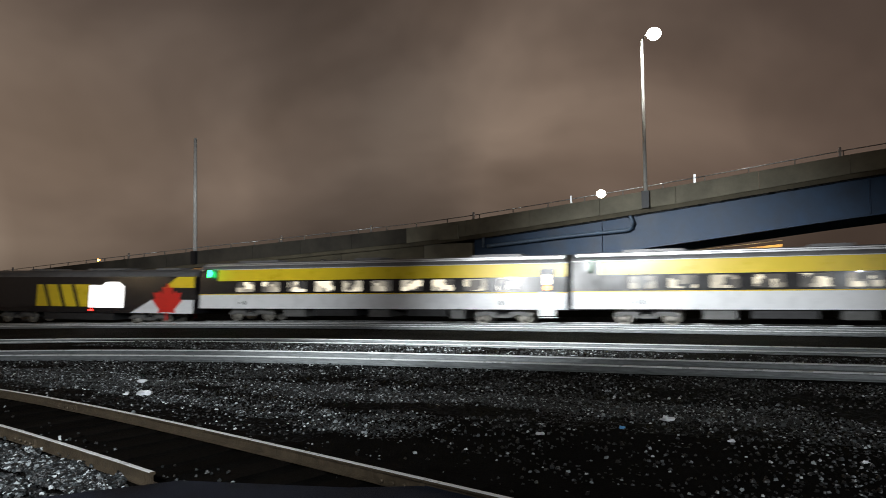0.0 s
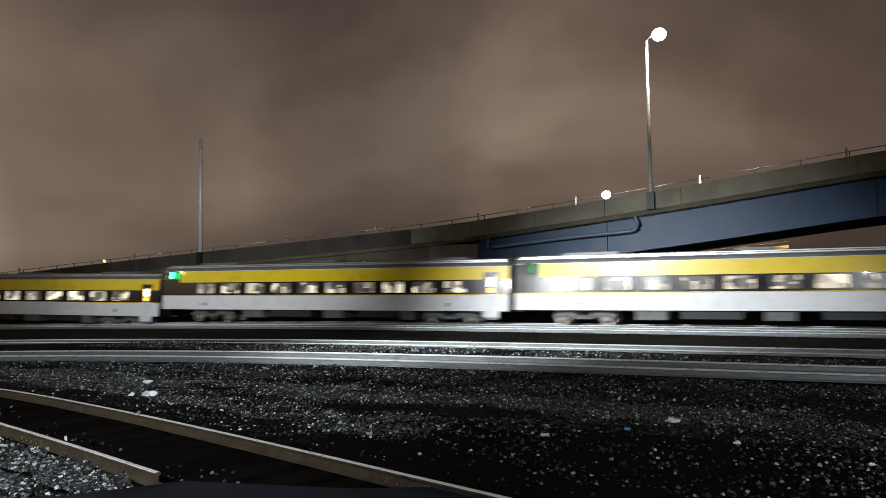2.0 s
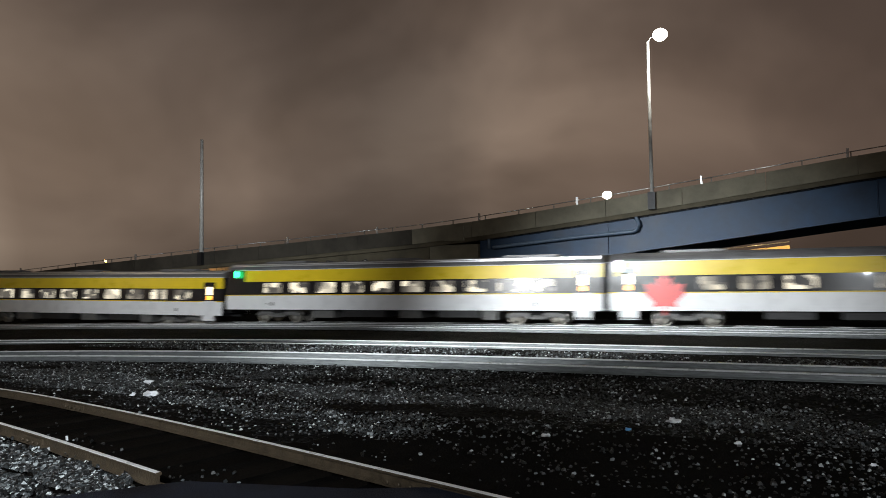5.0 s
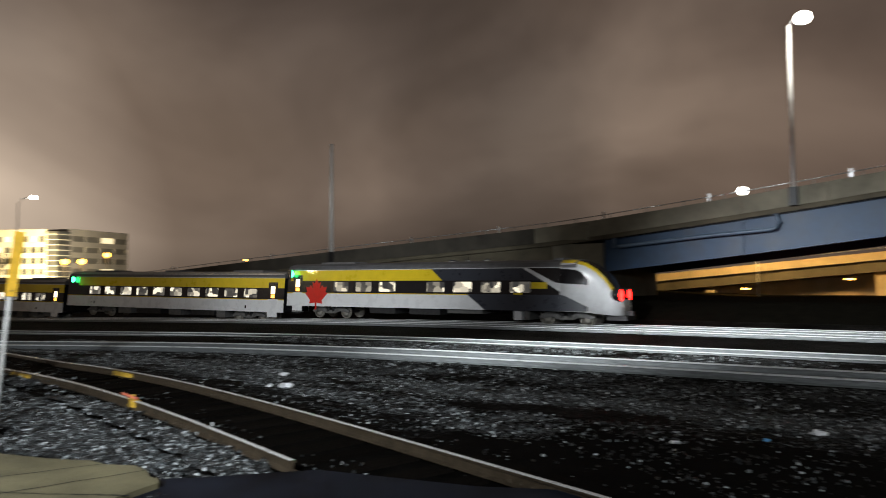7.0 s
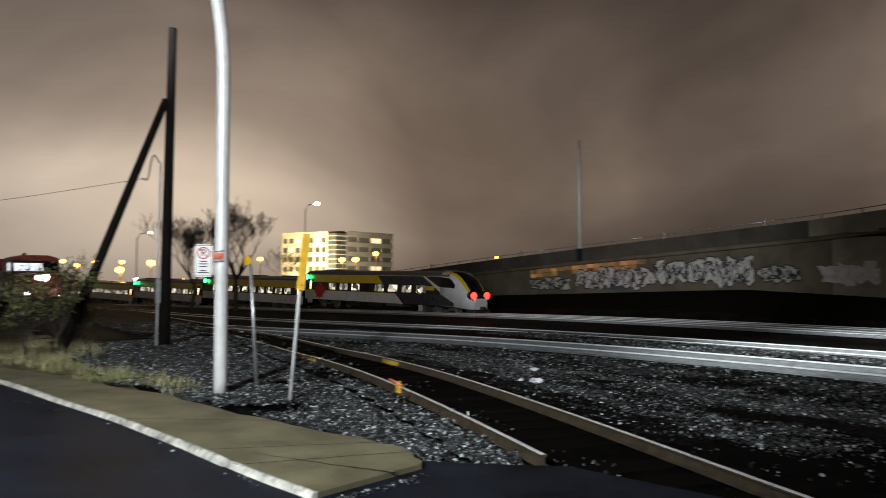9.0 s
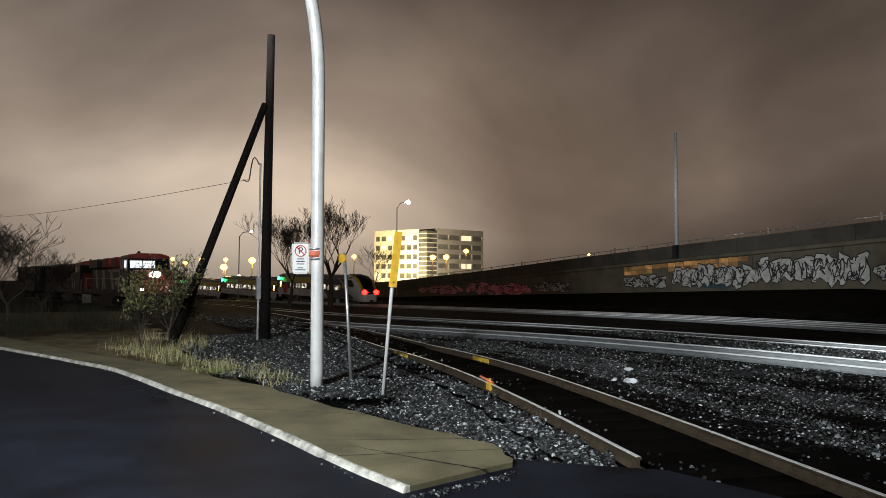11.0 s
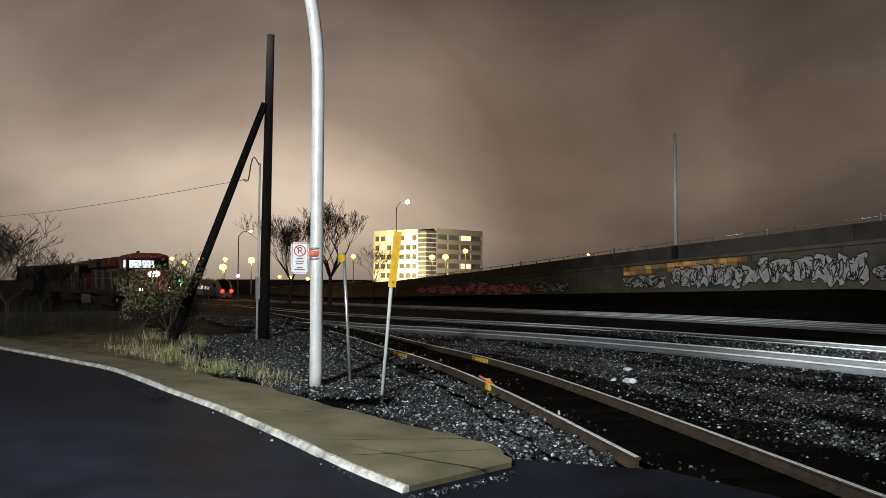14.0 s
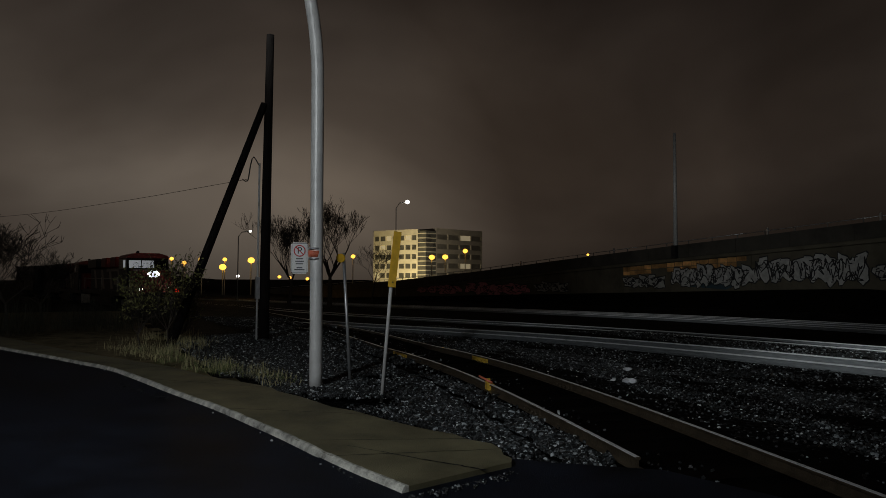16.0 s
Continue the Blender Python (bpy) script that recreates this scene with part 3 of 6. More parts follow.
# ---- corner poles ----
def corner_pole():
    p = thing("street_lamp", (-12.19, 3.72, 0.4), "tall pale steel street lamp pole curving over at its top", "street lamp")
    bm = bmesh.new()
    pts = [(0, 0, -0.1), (0.0, -0.02, 3.0), (0, -0.03, 5.2), (0.0, -0.05, 5.9), (-0.02, -0.12, 6.6), (-0.05, -0.28, 7.3), (-0.1, -0.7, 8.1), (-0.15, -1.5, 8.7), (-0.2, -2.4, 9.0)]
    bm_tube(bm, spline(pts, 0.25), 0.115, 16)
    part("pole", bm, M_POLEPAINT, p)
    bm = bmesh.new()
    bm_ball(bm, (-0.22, -2.8, 9.0), 0.4, 2, (0.5, 1, 0.35))
    part("lamp_head", bm, M_GALV, p)
    return p


corner_pole()
dark = thing("utility_pole", (-22.52, 5.13, 0.2), "black creosoted timber utility pole with a leaning brace", "utility pole")
bm = bmesh.new()
bm_tube(bm, [(0, 0, -0.3), (0, 0.03, 5), (0.02, 0.07, 10.0)], [0.175, 0.15, 0.125], 12)
part("pole", bm, M_CREOSOTE, dark)
bm = bmesh.new()
bm_tube(bm, [(0.6, -2.95, -0.2), (0.05, -0.1, 7.7)], [0.14, 0.11], 10)
part("brace", bm, M_CREOSOTE, dark)


# ---- the passenger train ----
M_WHITE = material("train_white_paint", (0.74, 0.75, 0.77), 0.28, vary=0.05, scale=1.5, coat=0.4)
M_YELLOW = material("train_yellow_paint", (0.80, 0.58, 0.02), 0.3, vary=0.08, scale=1.5, coat=0.4)
M_BLACK = material("train_black_paint", (0.012, 0.012, 0.014), 0.2, vary=0.3, scale=2, coat=0.5)
M_GREY = material("train_dark_grey_paint", (0.032, 0.038, 0.052), 0.3, vary=0.12, scale=2, coat=0.4)
M_ROOF = material("train_roof_paint", (0.14, 0.14, 0.145), 0.45, 0.2, vary=0.25, scale=2.5)
M_RED = material("red_leaf_decal", (0.62, 0.02, 0.015), 0.35, vary=0.1, scale=3)
M_UNDER = material("underframe_steel", (0.03, 0.03, 0.032), 0.6, 0.3, vary=0.5, scale=4)
M_WHEEL = material("wheel_steel", (0.42, 0.40, 0.36), 0.42, 0.5, vary=0.3, scale=8)
M_RUBBER = material("black_gangway_rubber", (0.012, 0.012, 0.012), 0.8, vary=0.4, scale=6, spec=0.1)
M_DUSTY = material("dusty_equipment_box", (0.11, 0.11, 0.108), 0.5, vary=0.4, scale=3)
M_CABGLASS = material("windscreen_glass", (0.006, 0.006, 0.008), 0.06, vary=0.2, scale=2)
M_GREENLIT = material("green_marker_lit", (0.1, 0.8, 0.4), 0.3, emit=(0.03, 1.0, 0.22), power=15)
M_REDLIT = material("red_tail_lamp_lit", (0.8, 0.05, 0.03), 0.3, emit=(1.0, 0.004, 0.003), power=45)
M_DOORLIT = material("door_window_lit", (0.9, 0.8, 0.6), 0.3, emit=(1.0, 0.82, 0.5), power=3.2)
M_AMBERLIT = material("amber_step_light_lit", (0.9, 0.5, 0.1), 0.3, emit=(1.0, 0.42, 0.06), power=3.5)


def window_material():
    """Lit saloon seen through the glass: seats below, pale wall and lamps above, uneven from window to window."""
    m = bpy.data.materials.new("train_window_lit")
    m.use_nodes = True
    nt = m.node_tree
    b = nt.nodes["Principled BSDF"]
    b.inputs["Base Color"].default_value = (0.02, 0.02, 0.022, 1)
    b.inputs["Roughness"].default_value = 0.22
    co, info = nt.nodes.new("ShaderNodeTexCoord"), nt.nodes.new("ShaderNodeObjectInfo")
    add = nt.nodes.new("ShaderNodeVectorMath")
    nt.links.new(co.outputs["Object"], add.inputs[0])
    cmb = nt.nodes.new("ShaderNodeCombineXYZ")
    mul = nt.nodes.new("ShaderNodeMath")
    mul.operation = "MULTIPLY"
    mul.inputs[1].default_value = 40
    nt.links.new(info.outputs["Random"], mul.inputs[0])
    nt.links.new(mul.outputs[0], cmb.inputs[0])
    nt.links.new(cmb.outputs[0], add.inputs[1])
    vor = nt.nodes.new("ShaderNodeTexVoronoi")
    vor.distance = "CHEBYCHEV"
    vor.inputs["Scale"].default_value = 2.3
    nt.links.new(add.outputs[0], vor.inputs["Vector"])
    sep = nt.nodes.new("ShaderNodeSeparateColor")
    nt.links.new(vor.outputs["Color"], sep.inputs[0])
    r = nt.nodes.new("ShaderNodeValToRGB")
    ramp(r, [(0.0, (0.02, 0.02, 0.02)), (0.40, (0.10, 0.09, 0.075)), (0.6, (0.40, 0.36, 0.28)), (0.85, (0.95, 0.86, 0.66))])
    nt.links.new(sep.outputs[0], r.inputs[0])
    nt.links.new(r.outputs[0], b.inputs["Emission Color"])
    b.inputs["Emission Strength"].default_value = 1.25
    return m


M_WINDOW = window_material()
HALF = 1.58
CAR = 26.05
# bands of the side wall, by height over the rail
Z_SILL, Z_WAIST, Z_CANT, Z_ROOF = 0.80, 1.72, 2.53, 3.35
# how far the side leans in, for each metre above the sill
LEAN = 0.043
# the bodies stand this much taller than the bands' plan heights
TALL = 1.075


def lean_sides(car):
    """Draws the upper body of a car inwards towards a low roof."""
    for ob in car.children:
        if ob.type == "MESH" and ob.data.name.split(".")[0] != "window":
            for v in ob.data.vertices:
                if v.co.z > Z_SILL:
                    v.co.y *= 1 - LEAN * (v.co.z - Z_SILL)
                if v.co.z > Z_CANT:
                    v.co.z = Z_CANT + (v.co.z - Z_CANT) * 0.86
                v.co.z *= TALL
        elif ob.type == "MESH":
            ob.location.z *= TALL
    return car



def side_panel(outline, depth=0.05, side=1):
    """A panel of the side wall drawn as an outline of (along, up); side 1 faces south."""
    bm = bmesh.new()
    y = side * HALF
    return bm_prism(bm, outline, y - side * depth, y)


def leaf_outline(cx, cz, s):
    half = [(0, 1.0), (0.16, 0.66), (0.36, 0.76), (0.29, 0.34), (0.52, 0.56), (0.60, 0.42), (0.92, 0.46), (0.80, 0.16), (0.98, 0.06), (0.50, -0.38), (0.56, -0.58), (0.06, -0.52), (0.06, -0.95)]
    pts = half + [(-x, z) for x, z in half[::-1] if x > 0]
    return [(cx + x * s, cz + z * s) for x, z in pts]


def bogie(car, x):
    bg = new("bogie")
    bg.parent = car
    bg.location = (x, 0, 0)
    for y in (-0.98, 0.98):
        bm = bmesh.new()
        bm_prism(bm, [(-1.75, 0.52), (-1.3, 0.78), (-0.6, 0.80), (-0.35, 0.58), (0.35, 0.58), (0.6, 0.80), (1.3, 0.78), (1.75, 0.52), (1.6, 0.40), (0.9, 0.52), (0.4, 0.34), (-0.4, 0.34), (-0.9, 0.52), (-1.6, 0.40)], y - 0.08, y + 0.08)
        part("side_frame", bm, M_DUSTY, bg)
        for dx in (-0.25, 0.25):
            bm = bmesh.new()
            bm_tube(bm, [(dx, y, 0.5), (dx, y, 0.95)], 0.14, 10)
            part("spring", bm, M_UNDER, bg)
        for dx in (-1.28, 1.28):
            bm = bmesh.new()
            bm_tube(bm, [(dx, y * 0.70, 0.46), (dx, y * 0.84, 0.46)], 0.46, 24)
            bm_tube(bm, [(dx, y * 0.84, 0.46), (dx, y * 0.90, 0.46)], [0.40, 0.16], 20)
            part("wheel", bm, M_WHEEL, bg)
    for dx in (-1.28, 1.28):
        bm = bmesh.new()
        bm_tube(bm, [(dx, -0.75, 0.46), (dx, 0.75, 0.46)], 0.09, 8)
        part("axle", bm, M_UNDER, bg)
    return bg


def car_shell(car, x0, x1, mat=None):
    """Core body, a rounded roof and the floor, from x0 to x1."""
    bm = bmesh.new()
    prof = [(-1.53, 0.82), (1.53, 0.82), (1.53, 3.34), (-1.53, 3.34)]
    bm_sweep(bm, prof, [((x0, 0, 0), (0, 1, 0)), ((x1, 0, 0), (0, 1, 0))])
    part("body", bm, M_BLACK, car)
    bm = bmesh.new()
    arc = [(HALF, 3.35), (1.53, 3.52), (1.36, 3.70), (1.0, 3.83), (0.5, 3.90), (0, 3.92)]
    prof = arc + [(-y, z) for y, z in arc[-2::-1]]
    bm_sweep(bm, prof, [((x0, 0, 0), (0, 1, 0)), ((x1, 0, 0), (0, 1, 0))])
    part("roof", bm, mat or M_ROOF, car)


def door_end(car, x, side, lit=True):
    """Entrance door with its lit window and step, centred at x."""
    o = HALF + 0.012
    bm = bmesh.new()
    bm_box(bm, x - 0.48, side * (o - 0.03), 0.46, x + 0.48, side * o, 1.74)
    d = part("door", bm, M_WHITE, car)
    bm = bmesh.new()
    bm_box(bm, x - 0.46, side * (o - 0.03), 1.75, x + 0.46, side * o, 3.0)
    part("door_upper", bm, M_BLACK, car)
    bm = bmesh.new()
    bm_box(bm, x - 0.20, side * o, 2.12, x + 0.20, side * (o + 0.012), 2.66)
    part("door_window", bm, M_DOORLIT, car, "lit door window")
    bm = bmesh.new()
    bm_box(bm, x - 0.17, side * o, 1.82, x + 0.17, side * (o + 0.012), 2.06)
    part("door_lamp", bm, M_AMBERLIT, car, "amber lit lower door pane")
    bm = bmesh.new()
    bm_box(bm, x - 0.45, side * (o - 0.25), 0.36, x + 0.45, side * (o + 0.05), 0.40)
    part("step", bm, M_GALV, car)


WIN = None


def windows(car, first, count, side, skip=()):
    """Glazed windows at a pitch of 2.05 m."""
    global WIN
    if WIN is None:
        bm = bmesh.new()
        bm_box(bm, -0.68, -0.02, -0.34, 0.68, 0.02, 0.34)
        bmesh.ops.bevel(bm, geom=[e for e in bm.edges if abs(e.verts[0].co.y - e.verts[1].co.y) > 0.03], offset=0.045, segments=2, affect="EDGES")
        WIN = mesh_of("window", bm, M_WINDOW)
    for i in range(count):
        if i in skip:
            continue
        ob = new("window", WIN)
        ob.parent = car
        ob.location = (first - i * 2.05, side * (HALF + 0.004) * (1 - LEAN * (2.14 - Z_SILL)), 2.14)
        ob.rotation_euler = (side * math.atan(LEAN * HALF), 0, 0)


def underfloor(car, boxes):
    for x, w, z0, mat in boxes:
        bm = bmesh.new()
        bm_box(bm, x - w / 2, -1.35, z0, x + w / 2, 1.35, 0.80)
        part("equipment_box", bm, mat, car)


def details(car, side):
    for x, z, w, h in ((9.0, 1.15, 0.14, 0.2), (9.4, 1.15, 0.1, 0.1), (-9.0, 1.15, 0.14, 0.2)):
        bm = bmesh.new()
        bm_box(bm, x - w / 2, side * HALF, z - h / 2, x + w / 2, side * (HALF + 0.012), z + h / 2)
        part("hatch", bm, M_BLACK, car)


def roof_units(car, spots):
    for x, w in spots:
        bm = bmesh.new()
        bm_box(bm, x - w / 2, -0.9, 3.80, x + w / 2, 0.9, 4.02)
        bmesh.ops.bevel(bm, geom=bm.edges[:], offset=0.06, segments=2, affect="EDGES")
        part("roof_unit", bm, M_ROOF, car)


def marker(car, x, side):
    """A green lamp that shines towards the rear, in a hood that shuts it off from the side."""
    y0, y1 = HALF - 0.02, HALF + 0.56
    bm = bmesh.new()
    bm_box(bm, x, side * y0, 2.78, x + 0.14, side * y1, 3.42)
    bm_box(bm, x - 0.22, side * y1, 2.78, x + 0.14, side * (y1 + 0.02), 3.42)
    bm_box(bm, x - 0.22, side * y0, 3.42, x + 0.14, side * (y1 + 0.02), 3.44)
    part("marker_housing", bm, M_BLACK, car)
    bm = bmesh.new()
    bm_tube(bm, [(x + 0.01, side * (HALF + 0.27), 3.10), (x - 0.012, side * (HALF + 0.27), 3.10)], [0.285, 0.27], 24)
    part("marker_lamp", bm, M_GREENLIT, car, "lit green marker lamp")


def coach():
    car = thing("passenger_car", (0, 0, 0), "yellow, black and white passenger coach with lit windows", "passenger car", "cars of the train")
    a, b = 12.78, -12.78
    car_shell(car, b, a)
    for side in (1, -1):
        part("white_band", side_panel([(b, Z_SILL), (a, Z_SILL), (a, Z_WAIST - 0.05), (b, Z_WAIST - 0.05)], 0.05, side), M_WHITE, car)
        part("waist_line", side_panel([(b, Z_WAIST - 0.046), (a, Z_WAIST - 0.046), (a, Z_WAIST), (b, Z_WAIST)], 0.05, side), M_YELLOW, car)
        part("window_band", side_panel([(b, Z_WAIST + 0.004), (a, Z_WAIST + 0.004), (a, Z_CANT - 0.004), (b, Z_CANT - 0.004)], 0.05, side), M_BLACK, car)
        part("yellow_band", side_panel([(b, Z_CANT), (a - 1.5, Z_CANT), (a - 1.5, Z_ROOF), (b, Z_ROOF)], 0.05, side), M_YELLOW, car)
        part("end_panel", side_panel([(a - 1.496, Z_CANT), (a, Z_CANT), (a, Z_ROOF), (a - 1.496, Z_ROOF)], 0.05, side), M_BLACK, car)
        part("cant_line", side_panel([(b, Z_ROOF + 0.004), (a, Z_ROOF + 0.004), (a, Z_ROOF + 0.04), (b, Z_ROOF + 0.04)], 0.03, side), M_WHITE, car)
        for y in (1.40, 1.18):
            bm = bmesh.new()
            bm_box(bm, b + 0.2, side * (y - 0.02), 3.60 if y > 1.3 else 3.74, a - 0.2, side * (y + 0.02), 3.72 if y > 1.3 else 3.82)
            part("roof_rib", bm, M_GALV, car)
    windows(car, 9.0, 10, 1)
    windows(car, 9.0, 10, -1)
    door_end(car, -11.7, 1)
    marker(car, 11.9, 1)
    details(car, 1)
    bogie(car, 8.9)
    bogie(car, -8.9)
    underfloor(car, [(5.2, 1.6, 0.32, M_DUSTY), (2.2, 3.0, 0.38, M_UNDER), (-1.0, 1.4, 0.34, M_DUSTY), (-4.2, 2.6, 0.40, M_UNDER), (-6.2, 0.9, 0.28, M_DUSTY)])
    roof_units(car, [(8.5, 3.2), (-8.5, 3.2), (0, 2.0)])
    bm = bmesh.new()
    bm_box(bm, -13.05, -0.75, 0.95, -12.75, 0.75, 3.45)
    part("gangway", bm, M_RUBBER, car)
    bm = bmesh.new()
    bm_box(bm, -13.2, -0.15, 0.7, 13.2, 0.15, 0.82)
    part("coupler_beam", bm, M_UNDER, car)
    return lean_sides(car)


def cab_car():
    car = thing("cab_car", (0, 0, 0), "white-nosed cab car in yellow and grey, red tail lamps lit", "passenger car", "cars of the train")
    a = 12.78
    car_shell(car, -10.2, a)
    # nose: sections shrink and drop towards the end
    spec = [(-9.2, 1.585, 0.8, 3.93, 0.58), (-10.0, 1.57, 0.8, 3.92, 0.6), (-10.7, 1.52, 0.78, 3.72, 0.62), (-11.3, 1.45, 0.72, 3.32, 0.62), (-11.8, 1.36, 0.68, 2.78, 0.6),
            (-12.2, 1.24, 0.64, 2.24, 0.5), (-12.55, 1.05, 0.62, 1.86, 0.4), (-12.82, 0.72, 0.62, 1.5, 0.3)]

    def nose_y(x):
        """Half width of the nose at x."""
        for p, q in zip(spec, spec[1:]):
            if x >= q[0]:
                return p[1] + (q[1] - p[1]) * max(0.0, (p[0] - x) / (p[0] - q[0]))
        return spec[-1][1]

    def nose_plate(name, mat, outline, side, out=0.045):
        """A thin plate of (along, up) laid on the side of the nose."""
        bm = bmesh.new()
        a_, b_ = ([bm.verts.new((x, side * (nose_y(x) + d), z)) for x, z in outline] for d in (-0.02, out))
        bm.faces.new(a_)
        bm.faces.new(b_[::-1])
        for k in range(len(outline)):
            m = (k + 1) % len(outline)
            bm.faces.new((a_[m], a_[k], b_[k], b_[m]))
        return part(name, bm, mat, car)

    secs = [(x, [(w, z0), (w, z1 - r), (w * 0.93, z1 - r * 0.45), (w * 0.7, z1 - r * 0.12), (0, z1), (-w * 0.7, z1 - r * 0.12), (-w * 0.93, z1 - r * 0.45), (-w, z1 - r), (-w, z0)]) for x, w, z0, z1, r in spec]
    bm = bmesh.new()
    rings = [[bm.verts.new((x, y, z)) for y, z in prof] for x, prof in secs]
    for i, (p, q) in enumerate(zip(rings, rings[1:])):
        for k in range(9):
            f = bm.faces.new((p[k], p[(k + 1) % 9], q[(k + 1) % 9], q[k]))
            f.smooth = k != 8
            f.material_index = 2 if i >= 1 and k in (3, 4) else (1 if (k in (2, 5) and i < 6) or (k in (3, 4) and i < 1) else 0)
    bm.faces.new(rings[-1])
    bm.faces.new(rings[0][::-1])
    part("nose", bm, [M_WHITE, M_YELLOW, M_CABGLASS], car, "white sloping nose with a yellow streak and dark windscreen")
    bm = bmesh.new()
    bm_box(bm, -13.03, -0.9, 0.35, -11.84, 0.9, 0.62)
    part("pilot", bm, M_UNDER, car)
    bm = bmesh.new()
    bm_box(bm, -13.20, -0.16, 0.6, -12.72, 0.16, 0.85)
    part("coupler", bm, M_UNDER, car)
    for y in (-0.86, 0.86):
        bm = bmesh.new()
        bm_tube(bm, [(-12.70, y, 1.72), (-12.2, y, 1.72)], 0.38, 20)
        part("lamp_housing", bm, M_BLACK, car)
        bm = bmesh.new()
        bm_ball(bm, (-12.71, y, 1.72), 0.37, 3, (0.07, 1, 0.8))
        part("tail_lamp", bm, M_REDLIT, car, "lit red tail lamp")
        bm = bmesh.new()
        bm_ball(bm, (-12.80, y * 0.8, 1.1), 0.09, 2, (0.6, 1.3, 0.8))
        part("head_lamp", bm, M_POLEPAINT, car)
    for side in (1, -1):
        part("white_band", side_panel([(-4.16, Z_SILL), (a, Z_SILL), (a, Z_WAIST - 0.05), (-2.88, Z_WAIST - 0.05)], 0.05, side), M_WHITE, car)
        part("waist_line", side_panel([(-2.86, Z_WAIST - 0.046), (a, Z_WAIST - 0.046), (a, Z_WAIST), (-2.82, Z_WAIST)], 0.05, side), M_YELLOW, car)
        part("grey_skirt", side_panel([(-9.2, Z_SILL), (-4.18, Z_SILL), (-2.86, Z_WAIST), (-9.2, Z_WAIST)], 0.05, side), M_GREY, car)
        part("window_band", side_panel([(-9.2, Z_WAIST + 0.004), (a, Z_WAIST + 0.004), (a, Z_CANT - 0.004), (-9.2, Z_CANT - 0.004)], 0.05, side), M_BLACK, car)
        part("yellow_band", side_panel([(-0.95, Z_CANT), (a - 0.3, Z_CANT), (a - 0.3, Z_ROOF), (-0.07, Z_ROOF)], 0.05, side), M_YELLOW, car)
        part("grey_band", side_panel([(-7.9, Z_CANT), (-0.97, Z_CANT), (-0.09, Z_ROOF), (-6.9, Z_ROOF)], 0.05, side), M_GREY, car)
        part("dark_panel", side_panel([(-9.2, Z_CANT), (-7.92, Z_CANT), (-6.92, Z_ROOF), (-9.2, Z_ROOF)], 0.05, side), M_BLACK, car)
        part("cant_line", side_panel([(-9.2, Z_ROOF + 0.004), (a, Z_ROOF + 0.004), (a, Z_ROOF + 0.04), (-9.2, Z_ROOF + 0.04)], 0.03, side), M_WHITE, car)
        o = HALF + 0.008
        bm = bmesh.new()
        bm_prism(bm, [(-6.75, 3.34), (-7.1, 3.34), (-8.85, 2.42), (-9.2, 2.36), (-9.2, 1.90), (-8.9, 2.06)], side * (o - 0.01), side * o)
        part("white_stripe", bm, M_WHITE, car)
        for x0, x1, z0, z1 in ((-8.36, -7.31, 2.06, 2.42), (-6.72, -6.2, 1.70, 1.80)):
            bm = bmesh.new()
            bm_box(bm, x0, side * (o - 0.01), z0, x1, side * (o + 0.004), z1)
            part("yellow_panel", bm, M_YELLOW, car)
        nose_plate("cab_window", M_CABGLASS, [(-9.22, 3.28), (-9.22, 2.36), (-10.9, 2.28), (-10.95, 2.55), (-10.55, 3.02), (-10.2, 3.2)], side)
        nose_plate("grey_wedge", M_GREY, [(-9.22, 0.83), (-9.22, 1.72), (-9.5, 1.68), (-10.9, 1.08), (-10.9, 0.83)], side)
        bm = bmesh.new()
        bm_prism(bm, leaf_outline(9.9, 1.62, 1.1), side * (HALF - 0.01), side * (HALF + 0.016))
        part("leaf_emblem", bm, M_RED, car, "red leaf emblem")
    windows(car, 7.58, 3, 1)
    windows(car, -0.45, 4, 1)
    windows(car, 7.58, 3, -1)
    windows(car, -0.45, 4, -1)
    door_end(car, 11.75, 1)
    marker(car, 12.2, 1)
    bogie(car, 8.9)
    bogie(car, -9.4)
    underfloor(car, [(4.0, 2.2, 0.42, M_UNDER), (0.5, 2.4, 0.42, M_UNDER), (-2.6, 2.6, 0.55, M_DUSTY), (-6.35, 0.5, 0.25, M_WHITE), (-6.95, 0.35, 0.28, M_DUSTY)])
    roof_units(car, [(8.5, 3.2), (-8.9, 0.7)])
    return lean_sides(car)


